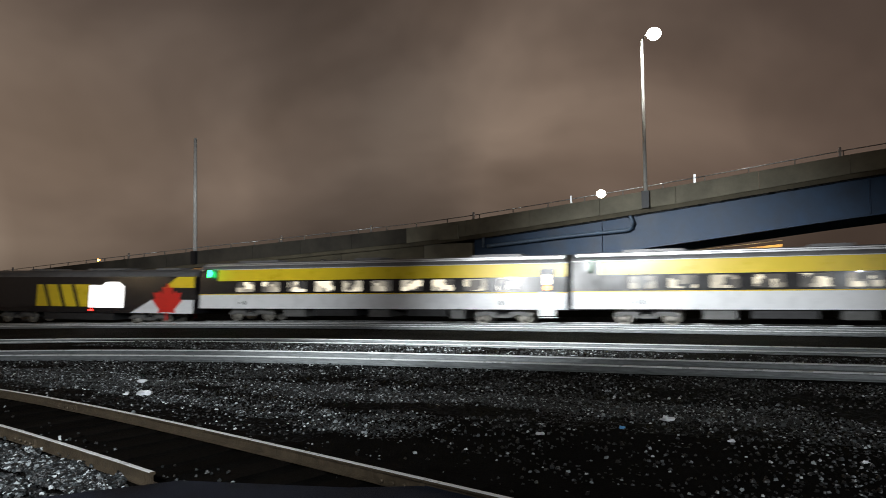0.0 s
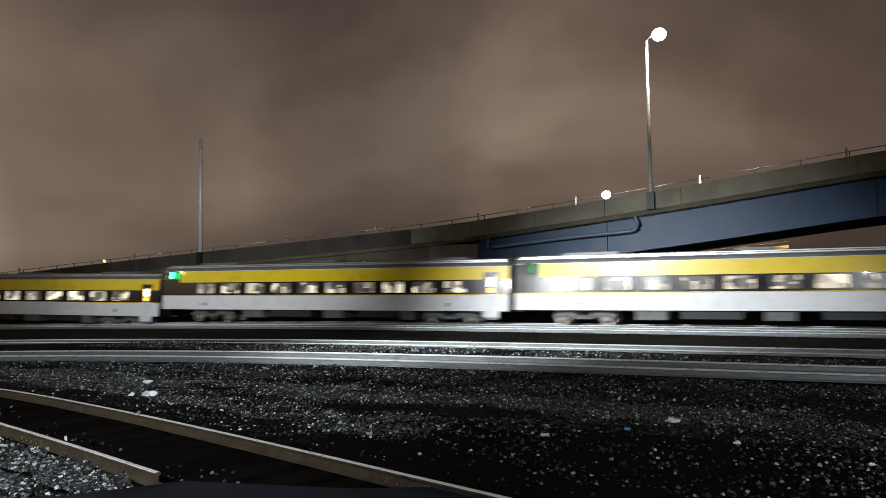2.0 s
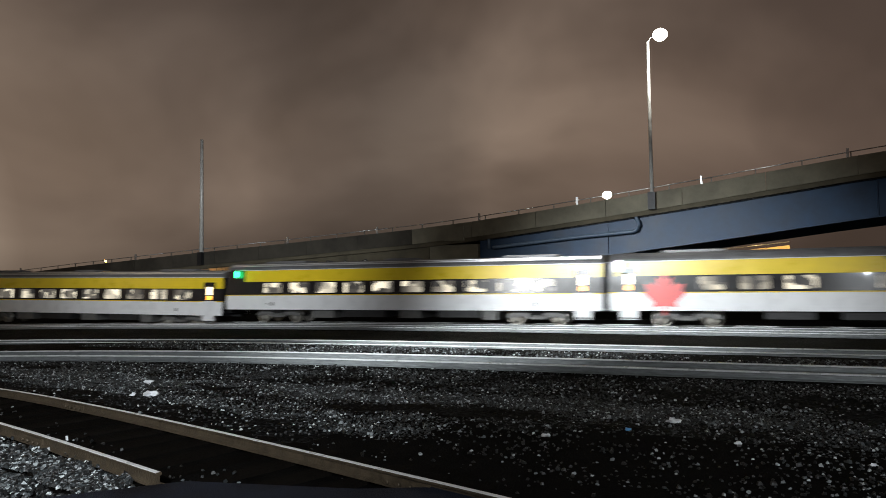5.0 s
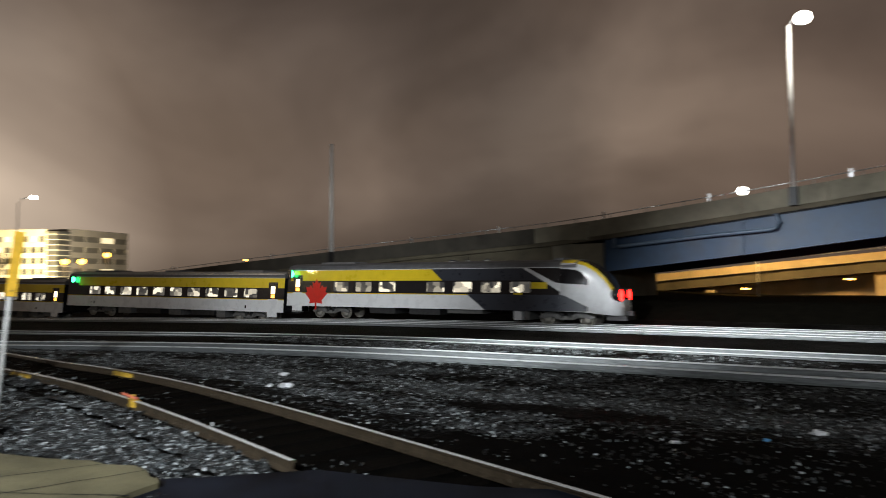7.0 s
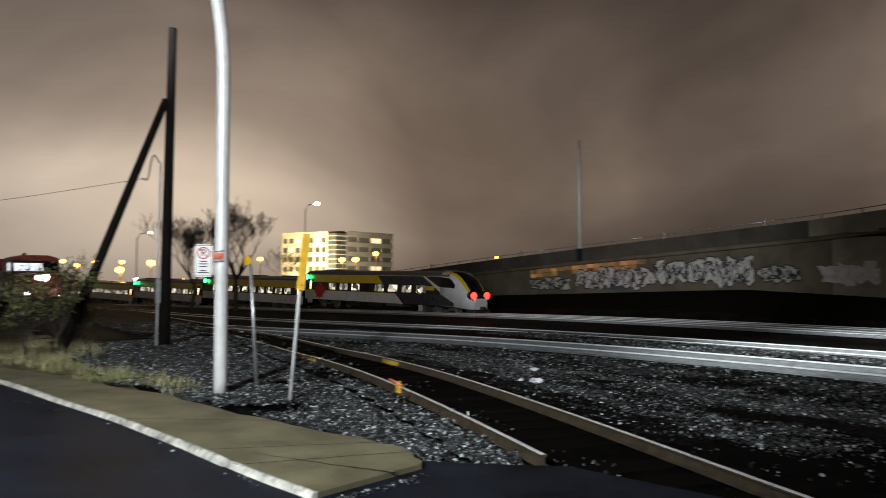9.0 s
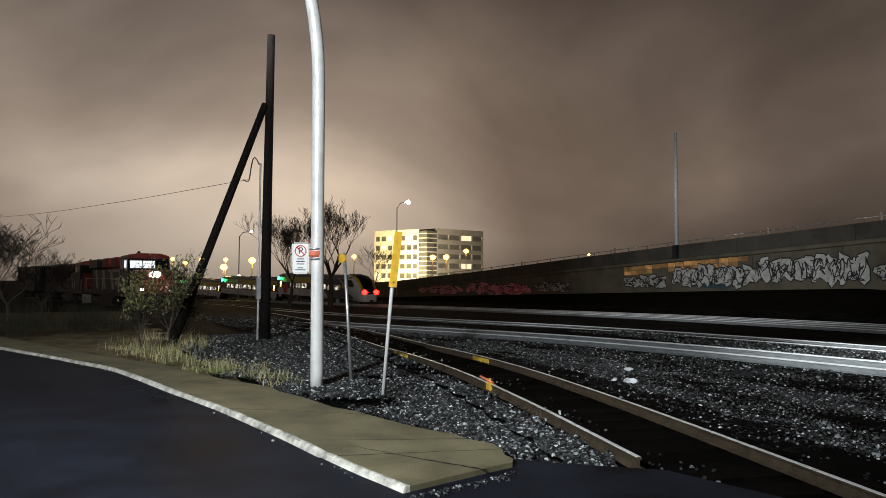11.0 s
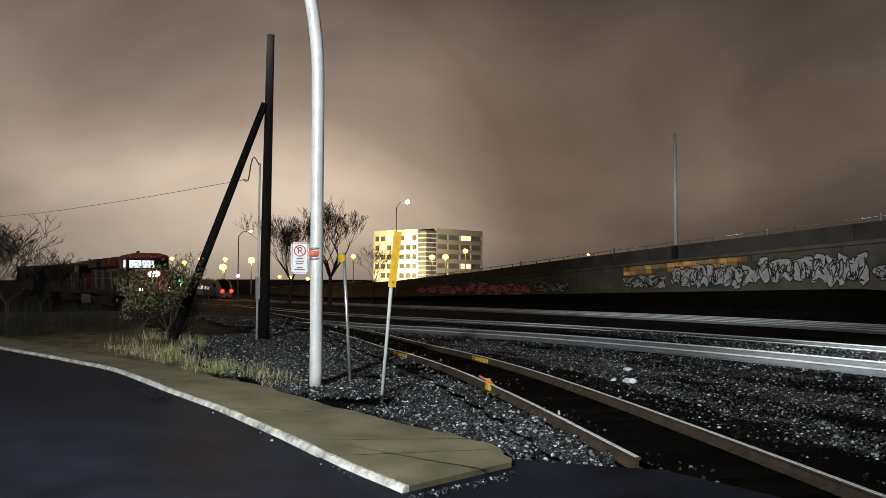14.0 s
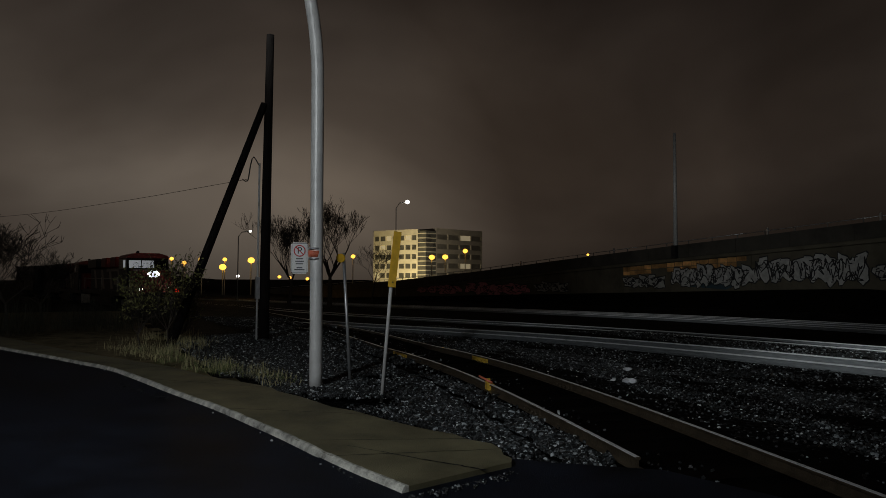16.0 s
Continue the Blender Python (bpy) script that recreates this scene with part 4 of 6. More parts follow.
def train_engine():
    car = thing("locomotive", (0, 0, 0), "black and yellow passenger locomotive with a red leaf at its rear", "locomotive", "cars of the train")
    a, b = 9.0, -10.4
    car_shell(car, b, a, M_ROOF)
    o = HALF + 0.008
    for side in (1, -1):
        part("black_side", side_panel([(b, Z_SILL), (a, Z_SILL), (a, Z_ROOF), (b, Z_ROOF)], 0.05, side), M_BLACK, car)
        for name, mat, pts in (("yellow_wedge", M_YELLOW, [(b + 0.1, 2.5), (b + 2.6, 2.5), (b + 1.5, 3.33), (b + 0.1, 3.33)]),
                               ("white_wedge", M_WHITE, [(b + 0.1, 0.82), (b + 5.4, 0.82), (b + 3.6, 1.72), (b + 0.1, 1.72)]),
                               ("yellow_panel", M_YELLOW, [(b + 9.3, 1.2), (b + 14.2, 1.2), (b + 14.2, 2.75), (b + 9.3, 2.75)])):
            bm = bmesh.new()
            bm_prism(bm, pts, side * (o - 0.015), side * o)
            part(name, bm, mat, car)
        for i in range(3):
            x = b + 10.0 + i * 1.35
            bm = bmesh.new()
            bm_prism(bm, [(x, 1.2), (x + 0.3, 1.2), (x + 0.95, 2.75), (x + 0.65, 2.75)], side * o, side * (o + 0.01))
            part("logo_bar", bm, M_BLACK, car)
        bm = bmesh.new()
        bm_prism(bm, leaf_outline(b + 2.3, 1.6, 1.3), side * o, side * (o + 0.012))
        part("leaf_emblem", bm, M_RED, car, "red leaf emblem")
        # white side panel: emission supplies its glare, no lamp behind it
        bm = bmesh.new()
        bm_prism(bm, [(b + 6.1, 1.15), (b + 9.2, 1.15), (b + 9.2, 2.7), (b + 8.0, 2.7), (b + 7.7, 2.95), (b + 6.6, 2.95), (b + 6.1, 2.6)], side * o, side * (o + 0.012))
        part("glare_panel", bm, material("white_panel_glare", (0.8, 0.8, 0.8), 0.3, emit=(1, 0.98, 0.95), power=1.6), car, "white side panel, glare added as glow")
        bm = bmesh.new()
        bm_ball(bm, (b + 9.0, side * o, 0.98), 0.12, 2, (1.6, 0.4, 0.6))
        part("marker_lamp", bm, M_REDLIT, car, "small red lamp")
    bm = bmesh.new()
    bm_prism(bm, [(9.0, 0.6), (11.2, 0.6), (11.3, 1.4), (10.6, 2.4), (9.6, 3.7), (9.0, 3.9)], -1.5, 1.5)
    part("cab_nose", bm, M_BLACK, car)
    bogie(car, 6.2)
    bogie(car, -6.2)
    underfloor(car, [(0, 6.5, 0.3, M_UNDER)])
    roof_units(car, [(-2, 3.5), (4, 2.5), (-7.5, 2.0)])
    return lean_sides(car)


CARS = []
first = coach()
CARS = [train_engine(), first] + [copy_thing(first, Matrix.Identity(4)) for _ in range(3)] + [cab_car()]
# metres from the gap before the cab car to each one's middle, towards the front
SPOTS = [4 * CAR + 10.65, 3.5 * CAR, 2.5 * CAR, 1.5 * CAR, 0.5 * CAR, -0.5 * CAR]


def train_pose(t, spot):
    s = -68.274 + 14.5526 * t + 0.157237 * t * t - 0.0020821 * t ** 3 + spot
    p, d = main_path(s, Y_TRAIN)
    return pose(p.x, p.y, p.z, 0, math.degrees(math.asin(max(-0.2, min(0.2, (fall(p.x - 5) - fall(p.x + 5)) / -10)))) * -1, math.degrees(math.atan2(d.y, d.x)))


def motions():
    times = [i * 0.5 for i in range(33)]
    for car, spot in zip(CARS, SPOTS):
        walk(car, [(t, train_pose(t, spot)) for t in times])


# ---- loose stones of the ballast ----
def stone_material():
    m = bpy.data.materials.new("loose_ballast_stone")
    m.use_nodes = True
    nt = m.node_tree
    b = nt.nodes["Principled BSDF"]
    g, r = nt.nodes.new("ShaderNodeNewGeometry"), nt.nodes.new("ShaderNodeValToRGB")
    ramp(r, [(0.0, (0.004, 0.004, 0.004)), (0.55, (0.0075, 0.0085, 0.009)), (0.84, (0.045, 0.052, 0.055)), (0.96, (0.30, 0.33, 0.34)), (1.0, (0.62, 0.65, 0.66))])
    nt.links.new(g.outputs["Random Per Island"], r.inputs[0])
    nt.links.new(r.outputs[0], b.inputs["Base Color"])
    b.inputs["Roughness"].default_value = 0.45
    n, bp, co = nt.nodes.new("ShaderNodeTexNoise"), nt.nodes.new("ShaderNodeBump"), nt.nodes.new("ShaderNodeTexCoord")
    n.inputs["Scale"].default_value = 70
    nt.links.new(co.outputs["Object"], n.inputs["Vector"])
    nt.links.new(n.outputs[0], bp.inputs["Height"])
    bp.inputs["Strength"].default_value, bp.inputs["Distance"].default_value = 0.6, 0.01
    nt.links.new(bp.outputs[0], b.inputs["Normal"])
    return m


M_STONE = stone_material()
SIDING_ARR = np.array([tuple(p) for p in SIDING_PTS])
KERB_ARR = np.array([tuple(p) for p in back_pts])


def siding_gap(x, y):
    d = np.hypot(SIDING_ARR[:, 0] - x, SIDING_ARR[:, 1] - y)
    return d.min()


def stones(name, count, x0, x1, y0, y1, s0, s1, label, thin=True):
    rng = np.random.default_rng(5 + count)
    base = np.array([(-1, -1, -1), (1, -1, -1), (1, 1, -1), (-1, 1, -1), (-0.7, -0.8, 1), (0.8, -0.6, 1), (0.6, 0.8, 1), (-0.8, 0.6, 1)], float)
    quads = np.array([(0, 3, 2, 1), (4, 5, 6, 7), (0, 1, 5, 4), (1, 2, 6, 5), (2, 3, 7, 6), (3, 0, 4, 7)])
    vs, fs, k = [], [], 0
    tries = 0
    while k < count and tries < count * 6:
        tries += 1
        x, y = rng.uniform(x0, x1), rng.uniform(y0, y1)
        # bare dark patches between drifts of stone
        if thin and noise.noise((x * 0.35, y * 0.55, 4.0)) + 0.5 * noise.noise((x * 1.3, y * 1.3, 9.0)) < rng.uniform(-0.55, 0.35):
            continue
        g = siding_gap(x, y)
        j = int(np.argmin(np.abs(SIDING_ARR[:, 0] - x)))
        if g < (1.15 if y > SIDING_ARR[j, 1] else 0.88) and rng.random() > 0.05:
            continue
        if x > -16 and y > SIDING_ARR[j, 1] and g < 2.1 + 0.5 * noise.noise((x * 0.8, 1.0, 0.0)) and rng.random() > 0.14:
            continue
        i = int(np.argmin(np.abs(KERB_ARR[:, 0] - x)))
        if x < -5.6 and y < KERB_ARR[i, 1] + 0.1:
            continue
        if -12.5 < x < -5.6 and y < KERB_ARR[i, 1] + 0.55 + 0.3 * noise.noise((x * 1.1, 4.0, 0.0)) and rng.random() > 0.2:
            continue
        if x >= -5.6 and y < 5.05 - 0.30 * (x + 5.6) - 0.75:
            continue
        if x > -4.0 and y < 9.3 and rng.random() < 0.72:
            continue
        s = rng.uniform(s0, s1) * (1.5 if rng.random() > 0.93 else 1)
        v = base * (1 + rng.uniform(-0.35, 0.35, (8, 3))) * s * np.array([1, rng.uniform(0.6, 1), rng.uniform(0.45, 0.8)])
        q = Euler((rng.uniform(-0.6, 0.6), rng.uniform(-0.6, 0.6), rng.uniform(0, 6.3))).to_matrix()
        v = v @ np.array(q).T + np.array([x, y, land(x, y) + s * 0.35 + (0.06 if g < 1.38 and y < SIDING_ARR[j, 1] else 0.0)])
        vs.append(v)
        fs.append(quads + 8 * k)
        k += 1
    me = bpy.data.meshes.new(name)
    me.from_pydata(np.concatenate(vs).tolist(), [], np.concatenate(fs).tolist())
    me.materials.append(M_STONE)
    return tagged(new(name, me), label, "gravel", kind="stuff")


stones("gravel", 46000, -20, 6, 3.2, 12.5, 0.007, 0.019, "loose grey crushed stone beside the siding")
stones("gravel", 30000, -32, 8, 10.5, 16.2, 0.012, 0.024, "loose grey crushed stone between the tracks")
stones("gravel", 9000, -24, 8, 18.2, 22.0, 0.018, 0.032, "rust-stained crushed stone between the main tracks")
stones("gravel", 5000, -42, -19, 5.5, 12.0, 0.022, 0.04, "grey crushed stone beside the far siding")
stones("gravel", 13000, -25, -14, 2.4, 7.4, 0.013, 0.026, "grey crushed stone round the timber pole", False)
stones("gravel", 13000, -15, -7.5, 2.9, 6.0, 0.008, 0.021, "grey crushed stone round the sign pole")
stones("gravel", 3600, -7.9, -5.6, 3.75, 5.2, 0.011, 0.023, "pale crushed stone by the rail's end", False)

# ---- corner signs and posts ----
M_SIGN = material("white_sign_sheet", (0.74, 0.74, 0.72), 0.4, vary=0.06, scale=8)
M_SIGNRED = material("sign_red", (0.55, 0.03, 0.03), 0.4, vary=0.05)
M_SIGNBLACK = material("sign_black", (0.02, 0.02, 0.02), 0.5)
M_TAPE = material("orange_tape", (0.70, 0.18, 0.10), 0.5, vary=0.3, scale=30)
M_MARKER = material("yellow_marker_plate", (0.72, 0.42, 0.03), 0.45, vary=0.2, scale=8)

sign = thing("parking_sign", pose(-12.21, 3.40, 2.34, 0, 0, 73), "white no-parking sign with red ring on the lamp pole", "sign")
bm = bmesh.new()
bm_box(bm, -0.15, -0.006, 0, 0.15, 0.006, 0.56)
bmesh.ops.bevel(bm, geom=[e for e in bm.edges if abs(e.verts[0].co.y - e.verts[1].co.y) > 0.01], offset=0.03, segments=3, affect="EDGES")
part("sheet", bm, M_SIGN, sign)
for w, h in ((0.135, 0.545),):
    bm = bmesh.new()
    for x0, x1, z0, z1 in ((-w, w, 0.015, 0.021), (-w, w, h - 0.006, h), (-w, -w + 0.006, 0.021, h - 0.006), (w - 0.006, w, 0.021, h - 0.006)):
        bm_box(bm, x0, -0.0085, z0, x1, -0.006, z1)
    part("border", bm, M_SIGNBLACK, sign)
bm = bmesh.new()
bm_tube(bm, [(0.095 * math.cos(a), -0.008, 0.41 + 0.095 * math.sin(a)) for a in np.linspace(0, 2 * math.pi, 33)], 0.011, 6, False)
bm_tube(bm, [(-0.067, -0.011, 0.477), (0.067, -0.011, 0.343)], 0.010, 6)
part("red_ring", bm, M_SIGNRED, sign)
txt = bpy.data.curves.new("letter", "FONT")
txt.body, txt.size, txt.extrude, txt.align_x, txt.align_y = "P", 0.17, 0.001, "CENTER", "CENTER"
tmp = new("letter", txt)
dg = bpy.context.evaluated_depsgraph_get()
me = bpy.data.meshes.new_from_object(tmp.evaluated_get(dg))
bpy.data.objects.remove(tmp)
me.materials.append(M_SIGNBLACK)
letter = new("letter", me)
letter.parent = sign
letter.matrix_basis = pose(0.0, -0.0075, 0.41, 90, 0, 0)
for z, w in ((0.26, 0.06), (0.215, 0.075), (0.17, 0.065), (0.10, 0.05), (0.065, 0.09)):
    bm = bmesh.new()
    bm_box(bm, -w, -0.008, z, w, -0.006, z + 0.016)
    part("text_bar", bm, M_SIGNBLACK, sign)
band = thing("pole_band", pose(-12.19, 3.665, 2.72), "torn orange tape and steel bands round the pole", "tape")
for z in (-0.12, 0.06):
    bm = bmesh.new()
    bm_tube(bm, [(0, 0, z), (0, 0, z + 0.03)], 0.125, 16)
    part("steel_band", bm, M_GALV, band)
bm = bmesh.new()
bm_tube(bm, [(0, 0, -0.07), (0.005, 0, 0.04)], 0.121, 16)
part("tape", bm, M_TAPE, band)

post = thing("marker_post", (-12.68, 4.55, 0.3), "thin steel post with a yellow marker disc", "post")
bm = bmesh.new()
bm_tube(bm, [(0, 0, -0.1), (-0.05, -0.15, 2.45)], 0.032, 8)
part("post", bm, M_GALV, post)
bm = bmesh.new()
bm_tube(bm, [(-0.03, -0.22, 2.35), (-0.0, -0.22, 2.35)], 0.085, 20)
part("disc", bm, M_MARKER, post)

stake = thing("marker_stake", (-10.83, 4.43, 0.3), "leaning white stake with a yellow marker plate", "post")
bm = bmesh.new()
bm_tube(bm, [(0, 0, -0.1), (0.05, 0.14, 1.85), (0.1, 0.23, 2.75)], [0.030, 0.034, 0.034], 8)
part("stake", bm, M_POLEPAINT, stake)
bm = bmesh.new()
bm_box(bm, 0.0, -0.065, 0, 0.014, 0.065, 0.93)
bmesh.ops.rotate(bm, cent=(0, 0, 0), matrix=Euler((-0.10, 0.05, -0.29)).to_matrix(), verts=bm.verts)
bmesh.ops.translate(bm, vec=(0.09, 0.13, 1.82), verts=bm.verts)
part("plate", bm, M_MARKER, stake, "yellow marker plate")
for z in (1.9, 2.66):
    bm = bmesh.new()
    bm_ball(bm, (0.125 + (z - 1.9) * 0.05, 0.135 + (z - 1.9) * 0.11, z), 0.013, 1)
    part("bolt", bm, M_SIGNBLACK, stake)

# conduit and meter box on the timber pole
conduit = thing("conduit", (-22.42, 4.82, 0.2), "pale steel conduit with a meter box strapped to the pole", "conduit")
bm = bmesh.new()
bm_tube(bm, [(0.02, 0.06, 0), (0.0, 0.08, 5.75)], 0.032, 8)
part("pipe", bm, M_POLEPAINT, conduit)
bm = bmesh.new()
bm_box(bm, -0.04, 0.0, 1.4, 0.10, 0.13, 2.1)
part("meter_box", bm, M_GALV, conduit)
M_CABLE = material("black_cable", (0.015, 0.015, 0.015), 0.6)
bm = bmesh.new()
bm_tube(bm, spline([(0.0, 0.05, 5.7), (-0.05, -0.1, 5.95), (0.0, -0.2, 5.7), (0.05, -0.3, 5.15), (0, -0.45, 5.2)], 0.1), 0.02, 6)
part("drop_loop", bm, M_CABLE, conduit)
wire = bmesh.new()
bm_tube(wire, spline([(-22.4, 4.5, 5.4), (-30.0, 0.9, 5.2), (-40.0, -3.5, 5.25), (-60.0, -12.0, 6.0)], 0.8), 0.008, 5)
solid("overhead_wire", wire, M_CABLE, "thin black overhead service wire from the pole", "wire")

# ---- siding fittings ----
def on_siding(x, off):
    i = int(np.argmin(np.abs(SIDING_ARR[:, 0] - x)))
    p, a = frames_of(SIDING_PTS)[i]
    return p + a * off, math.degrees(math.atan2(a.y, a.x)) + 90


for x, off, ln in ((-15.6, -HALF_GAUGE, 0.5), (-14.2, HALF_GAUGE, 0.45)):
    p, yaw = on_siding(x, off)
    plate = thing("rail_joint", pose(p.x, p.y, p.z - 0.09, 0, 0, yaw), "yellow painted bolted rail joint bar", "rail joint", "yellow joints")
    for side in (-1, 1):
        bm = bmesh.new()
        bm_box(bm, -ln, side * 0.02, -0.055, ln, side * 0.05, 0.06)
        bmesh.ops.bevel(bm, geom=bm.edges[:], offset=0.008, segments=1, affect="EDGES")
        part("joint_bar", bm, M_YELLOWIRON, plate)
        for k in range(4):
            bm = bmesh.new()
            bm_tube(bm, [(-ln * 0.75 + k * ln * 0.5, side * 0.05, 0), (-ln * 0.75 + k * ln * 0.5, side * 0.08, 0)], 0.03, 6)
            part("bolt", bm, M_YELLOWIRON, plate)
p, yaw = on_siding(-10.3, -HALF_GAUGE)
clamp = thing("rail_clamp", pose(p.x, p.y, p.z, 0, 0, yaw), "yellow iron clamp bolted over the rail", "rail clamp")
bm = bmesh.new()
bm_box(bm, -0.09, -0.06, -0.12, 0.09, 0.06, 0.015)
bmesh.ops.bevel(bm, geom=bm.edges[:], offset=0.02, segments=2, affect="EDGES")
bm_box(bm, 0.03, -0.02, 0.015, 0.08, 0.06, 0.08)
part("jaw", bm, M_YELLOWIRON, clamp)
bm = bmesh.new()
bm_tube(bm, [(-0.1, 0.0, 0.03), (0.2, 0.12, 0.1)], 0.02, 6)
part("lever", bm, M_TAPE, clamp)
for x, off in ((-8.3, -HALF_GAUGE), (-10.4, HALF_GAUGE), (-3.1, HALF_GAUGE)):
    p, yaw = on_siding(x, off)
    plate = thing("rail_joint", pose(p.x, p.y, p.z - 0.09, 0, 0, yaw), "rusty bolted rail joint bar", "rail joint", "rusty joints")
    for side in (-1, 1):
        bm = bmesh.new()
        bm_box(bm, -0.3, side * 0.02, -0.05, 0.3, side * 0.045, 0.055)
        part("joint_bar", bm, M_RUSTRAIL, plate)
        for k in range(4):
            bm = bmesh.new()
            bm_tube(bm, [(-0.22 + k * 0.147, side * 0.045, 0), (-0.22 + k * 0.147, side * 0.075, 0)], 0.022, 6)
            part("bolt", bm, M_RUSTRAIL, plate)

# ---- litter on the ballast ----
M_LITTER = material("white_plastic_litter", (0.75, 0.77, 0.80), 0.4, vary=0.1, scale=12)
M_BLUEPL = material("blue_plastic", (0.10, 0.30, 0.55), 0.4)


def litter(at, size, mat, label, seed):
    rng = random.Random(seed)
    bm = bmesh.new()
    bm_ball(bm, (0, 0, 0), 1, 2)
    for v in bm.verts:
        v.co *= size * (1 + rng.uniform(-0.65, 0.45))
        v.co.z = max(v.co.z * 0.55, -0.01)
    ob = solid("plastic_litter", bm, mat, label, "litter")
    ob.location = (at[0], at[1], land(at[0], at[1]) + 0.02)


for i, (x, y, s, m) in enumerate(((-10.2, 9.25, 0.14, M_LITTER), (-10.5, 9.1, 0.06, M_LITTER), (-12.2, 11.0, 0.10, M_LITTER), (-1.31, 10.5, 0.09, M_LITTER), (-2.6, 8.5, 0.05, M_LITTER), (-1.75, 9.4, 0.04, M_BLUEPL), (-0.4, 9.0, 0.04, M_LITTER), (0.9, 8.4, 0.04, M_LITTER))):
    litter((x, y), s, m, "crumpled white plastic litter lying on the ballast" if m is M_LITTER else "small blue plastic scrap lying on the ballast", i)


# ---- grass, bushes and bare trees ----
M_DRYGRASS = material("dry_grass", (0.46, 0.42, 0.22), 0.7, vary=0.5, scale=3)
M_LEAVES = material("bush_leaves", (0.20, 0.20, 0.07), 0.55, vary=0.6, scale=4)
M_BARK = material("dark_bark", (0.045, 0.035, 0.028), 0.85, vary=0.5, scale=9, bump=0.4)
M_DARKLEAF = material("dark_undergrowth_leaf", (0.03, 0.03, 0.016), 0.8, vary=0.6, scale=4)


def tufts(name, spots, per, reach, mat, label, seed):
    """Clumps of blades that fan out from their crowns."""
    rng = np.random.default_rng(seed)
    vs, fs = [], []
    for cx, cy, h0 in spots:
        for k in range(int(per * rng.uniform(0.6, 1.3))):
            a, lean = rng.uniform(0, 6.3), abs(rng.normal(0.4, 0.75))
            h = h0 * rng.uniform(0.35, 1.1)
            x, y = cx + rng.normal(0, reach), cy + rng.normal(0, reach * 0.6)
            d = np.array([math.cos(a), math.sin(a), 0.0])
            s = np.array([-math.sin(a), math.cos(a), 0.0]) * rng.uniform(0.002, 0.006)
            p0 = np.array([x, y, land(x, y)])
            p1 = p0 + d * h * 0.45 * math.sin(lean) + np.array([0, 0, h * 0.55 * math.cos(lean * 0.7)])
            p2 = p1 + d * h * 0.6 * math.sin(min(1.5, lean * 1.7)) + np.array([0, 0, h * 0.45 * math.cos(min(1.9, lean * 1.8))])
            n = len(vs)
            vs += [p0 - s, p0 + s, p1 + s * 0.8, p1 - s * 0.8, p2]
            fs += [(n, n + 1, n + 2, n + 3), (n + 3, n + 2, n + 4)]
    me = bpy.data.meshes.new(name)
    me.from_pydata([tuple(v) for v in vs], [], fs)
    me.materials.append(mat)
    return tagged(new(name, me), label, "grass", kind="stuff")


M_GREENGRASS = material("green_grass", (0.13, 0.17, 0.05), 0.7, vary=0.5, scale=3)
rng_g = random.Random(31)
edge = [(x + rng_g.uniform(-0.3, 0.3), y + rng_g.uniform(-0.1, 0.35), h * rng_g.uniform(0.35, 0.8)) for x, y, h in
        ((-20.6, 0.7, 0.5), (-19.4, 1.0, 0.45), (-18.3, 1.2, 0.6), (-17.9, 1.4, 0.55), (-17.2, 1.6, 0.5), (-15.9, 2.1, 0.5), (-15.4, 2.3, 0.65), (-15.0, 2.4, 0.5), (-14.6, 2.6, 0.7), (-14.2, 2.7, 0.5), (-13.9, 3.0, 0.6), (-13.0, 3.2, 0.45))]
edge += [(-21.5 + 9.2 * (i / 26) + rng_g.uniform(-0.3, 0.3), 0.55 + 2.75 * (i / 26) + abs(rng_g.gauss(0, 0.35)), rng_g.uniform(0.12, 0.34)) for i in range(27) if rng_g.random() < 0.4]
tufts("grass", edge, 48, 0.24, M_DRYGRASS, "dry pale grass tufts along the pavement edge", 3)
tufts("grass", [(x + 0.2, y - 0.05, h * 0.7) for x, y, h in edge[4:10] + edge[14:26]], 60, 0.22, M_GREENGRASS, "low green grass at the pavement edge", 5)
weeds = [(rng_g.uniform(-25, -18.5), rng_g.uniform(1.2, 3.2), rng_g.uniform(0.2, 0.5)) for _ in range(30)]
tufts("grass", weeds, 42, 0.35, M_DRYGRASS, "tall dry weeds round the bush", 4)


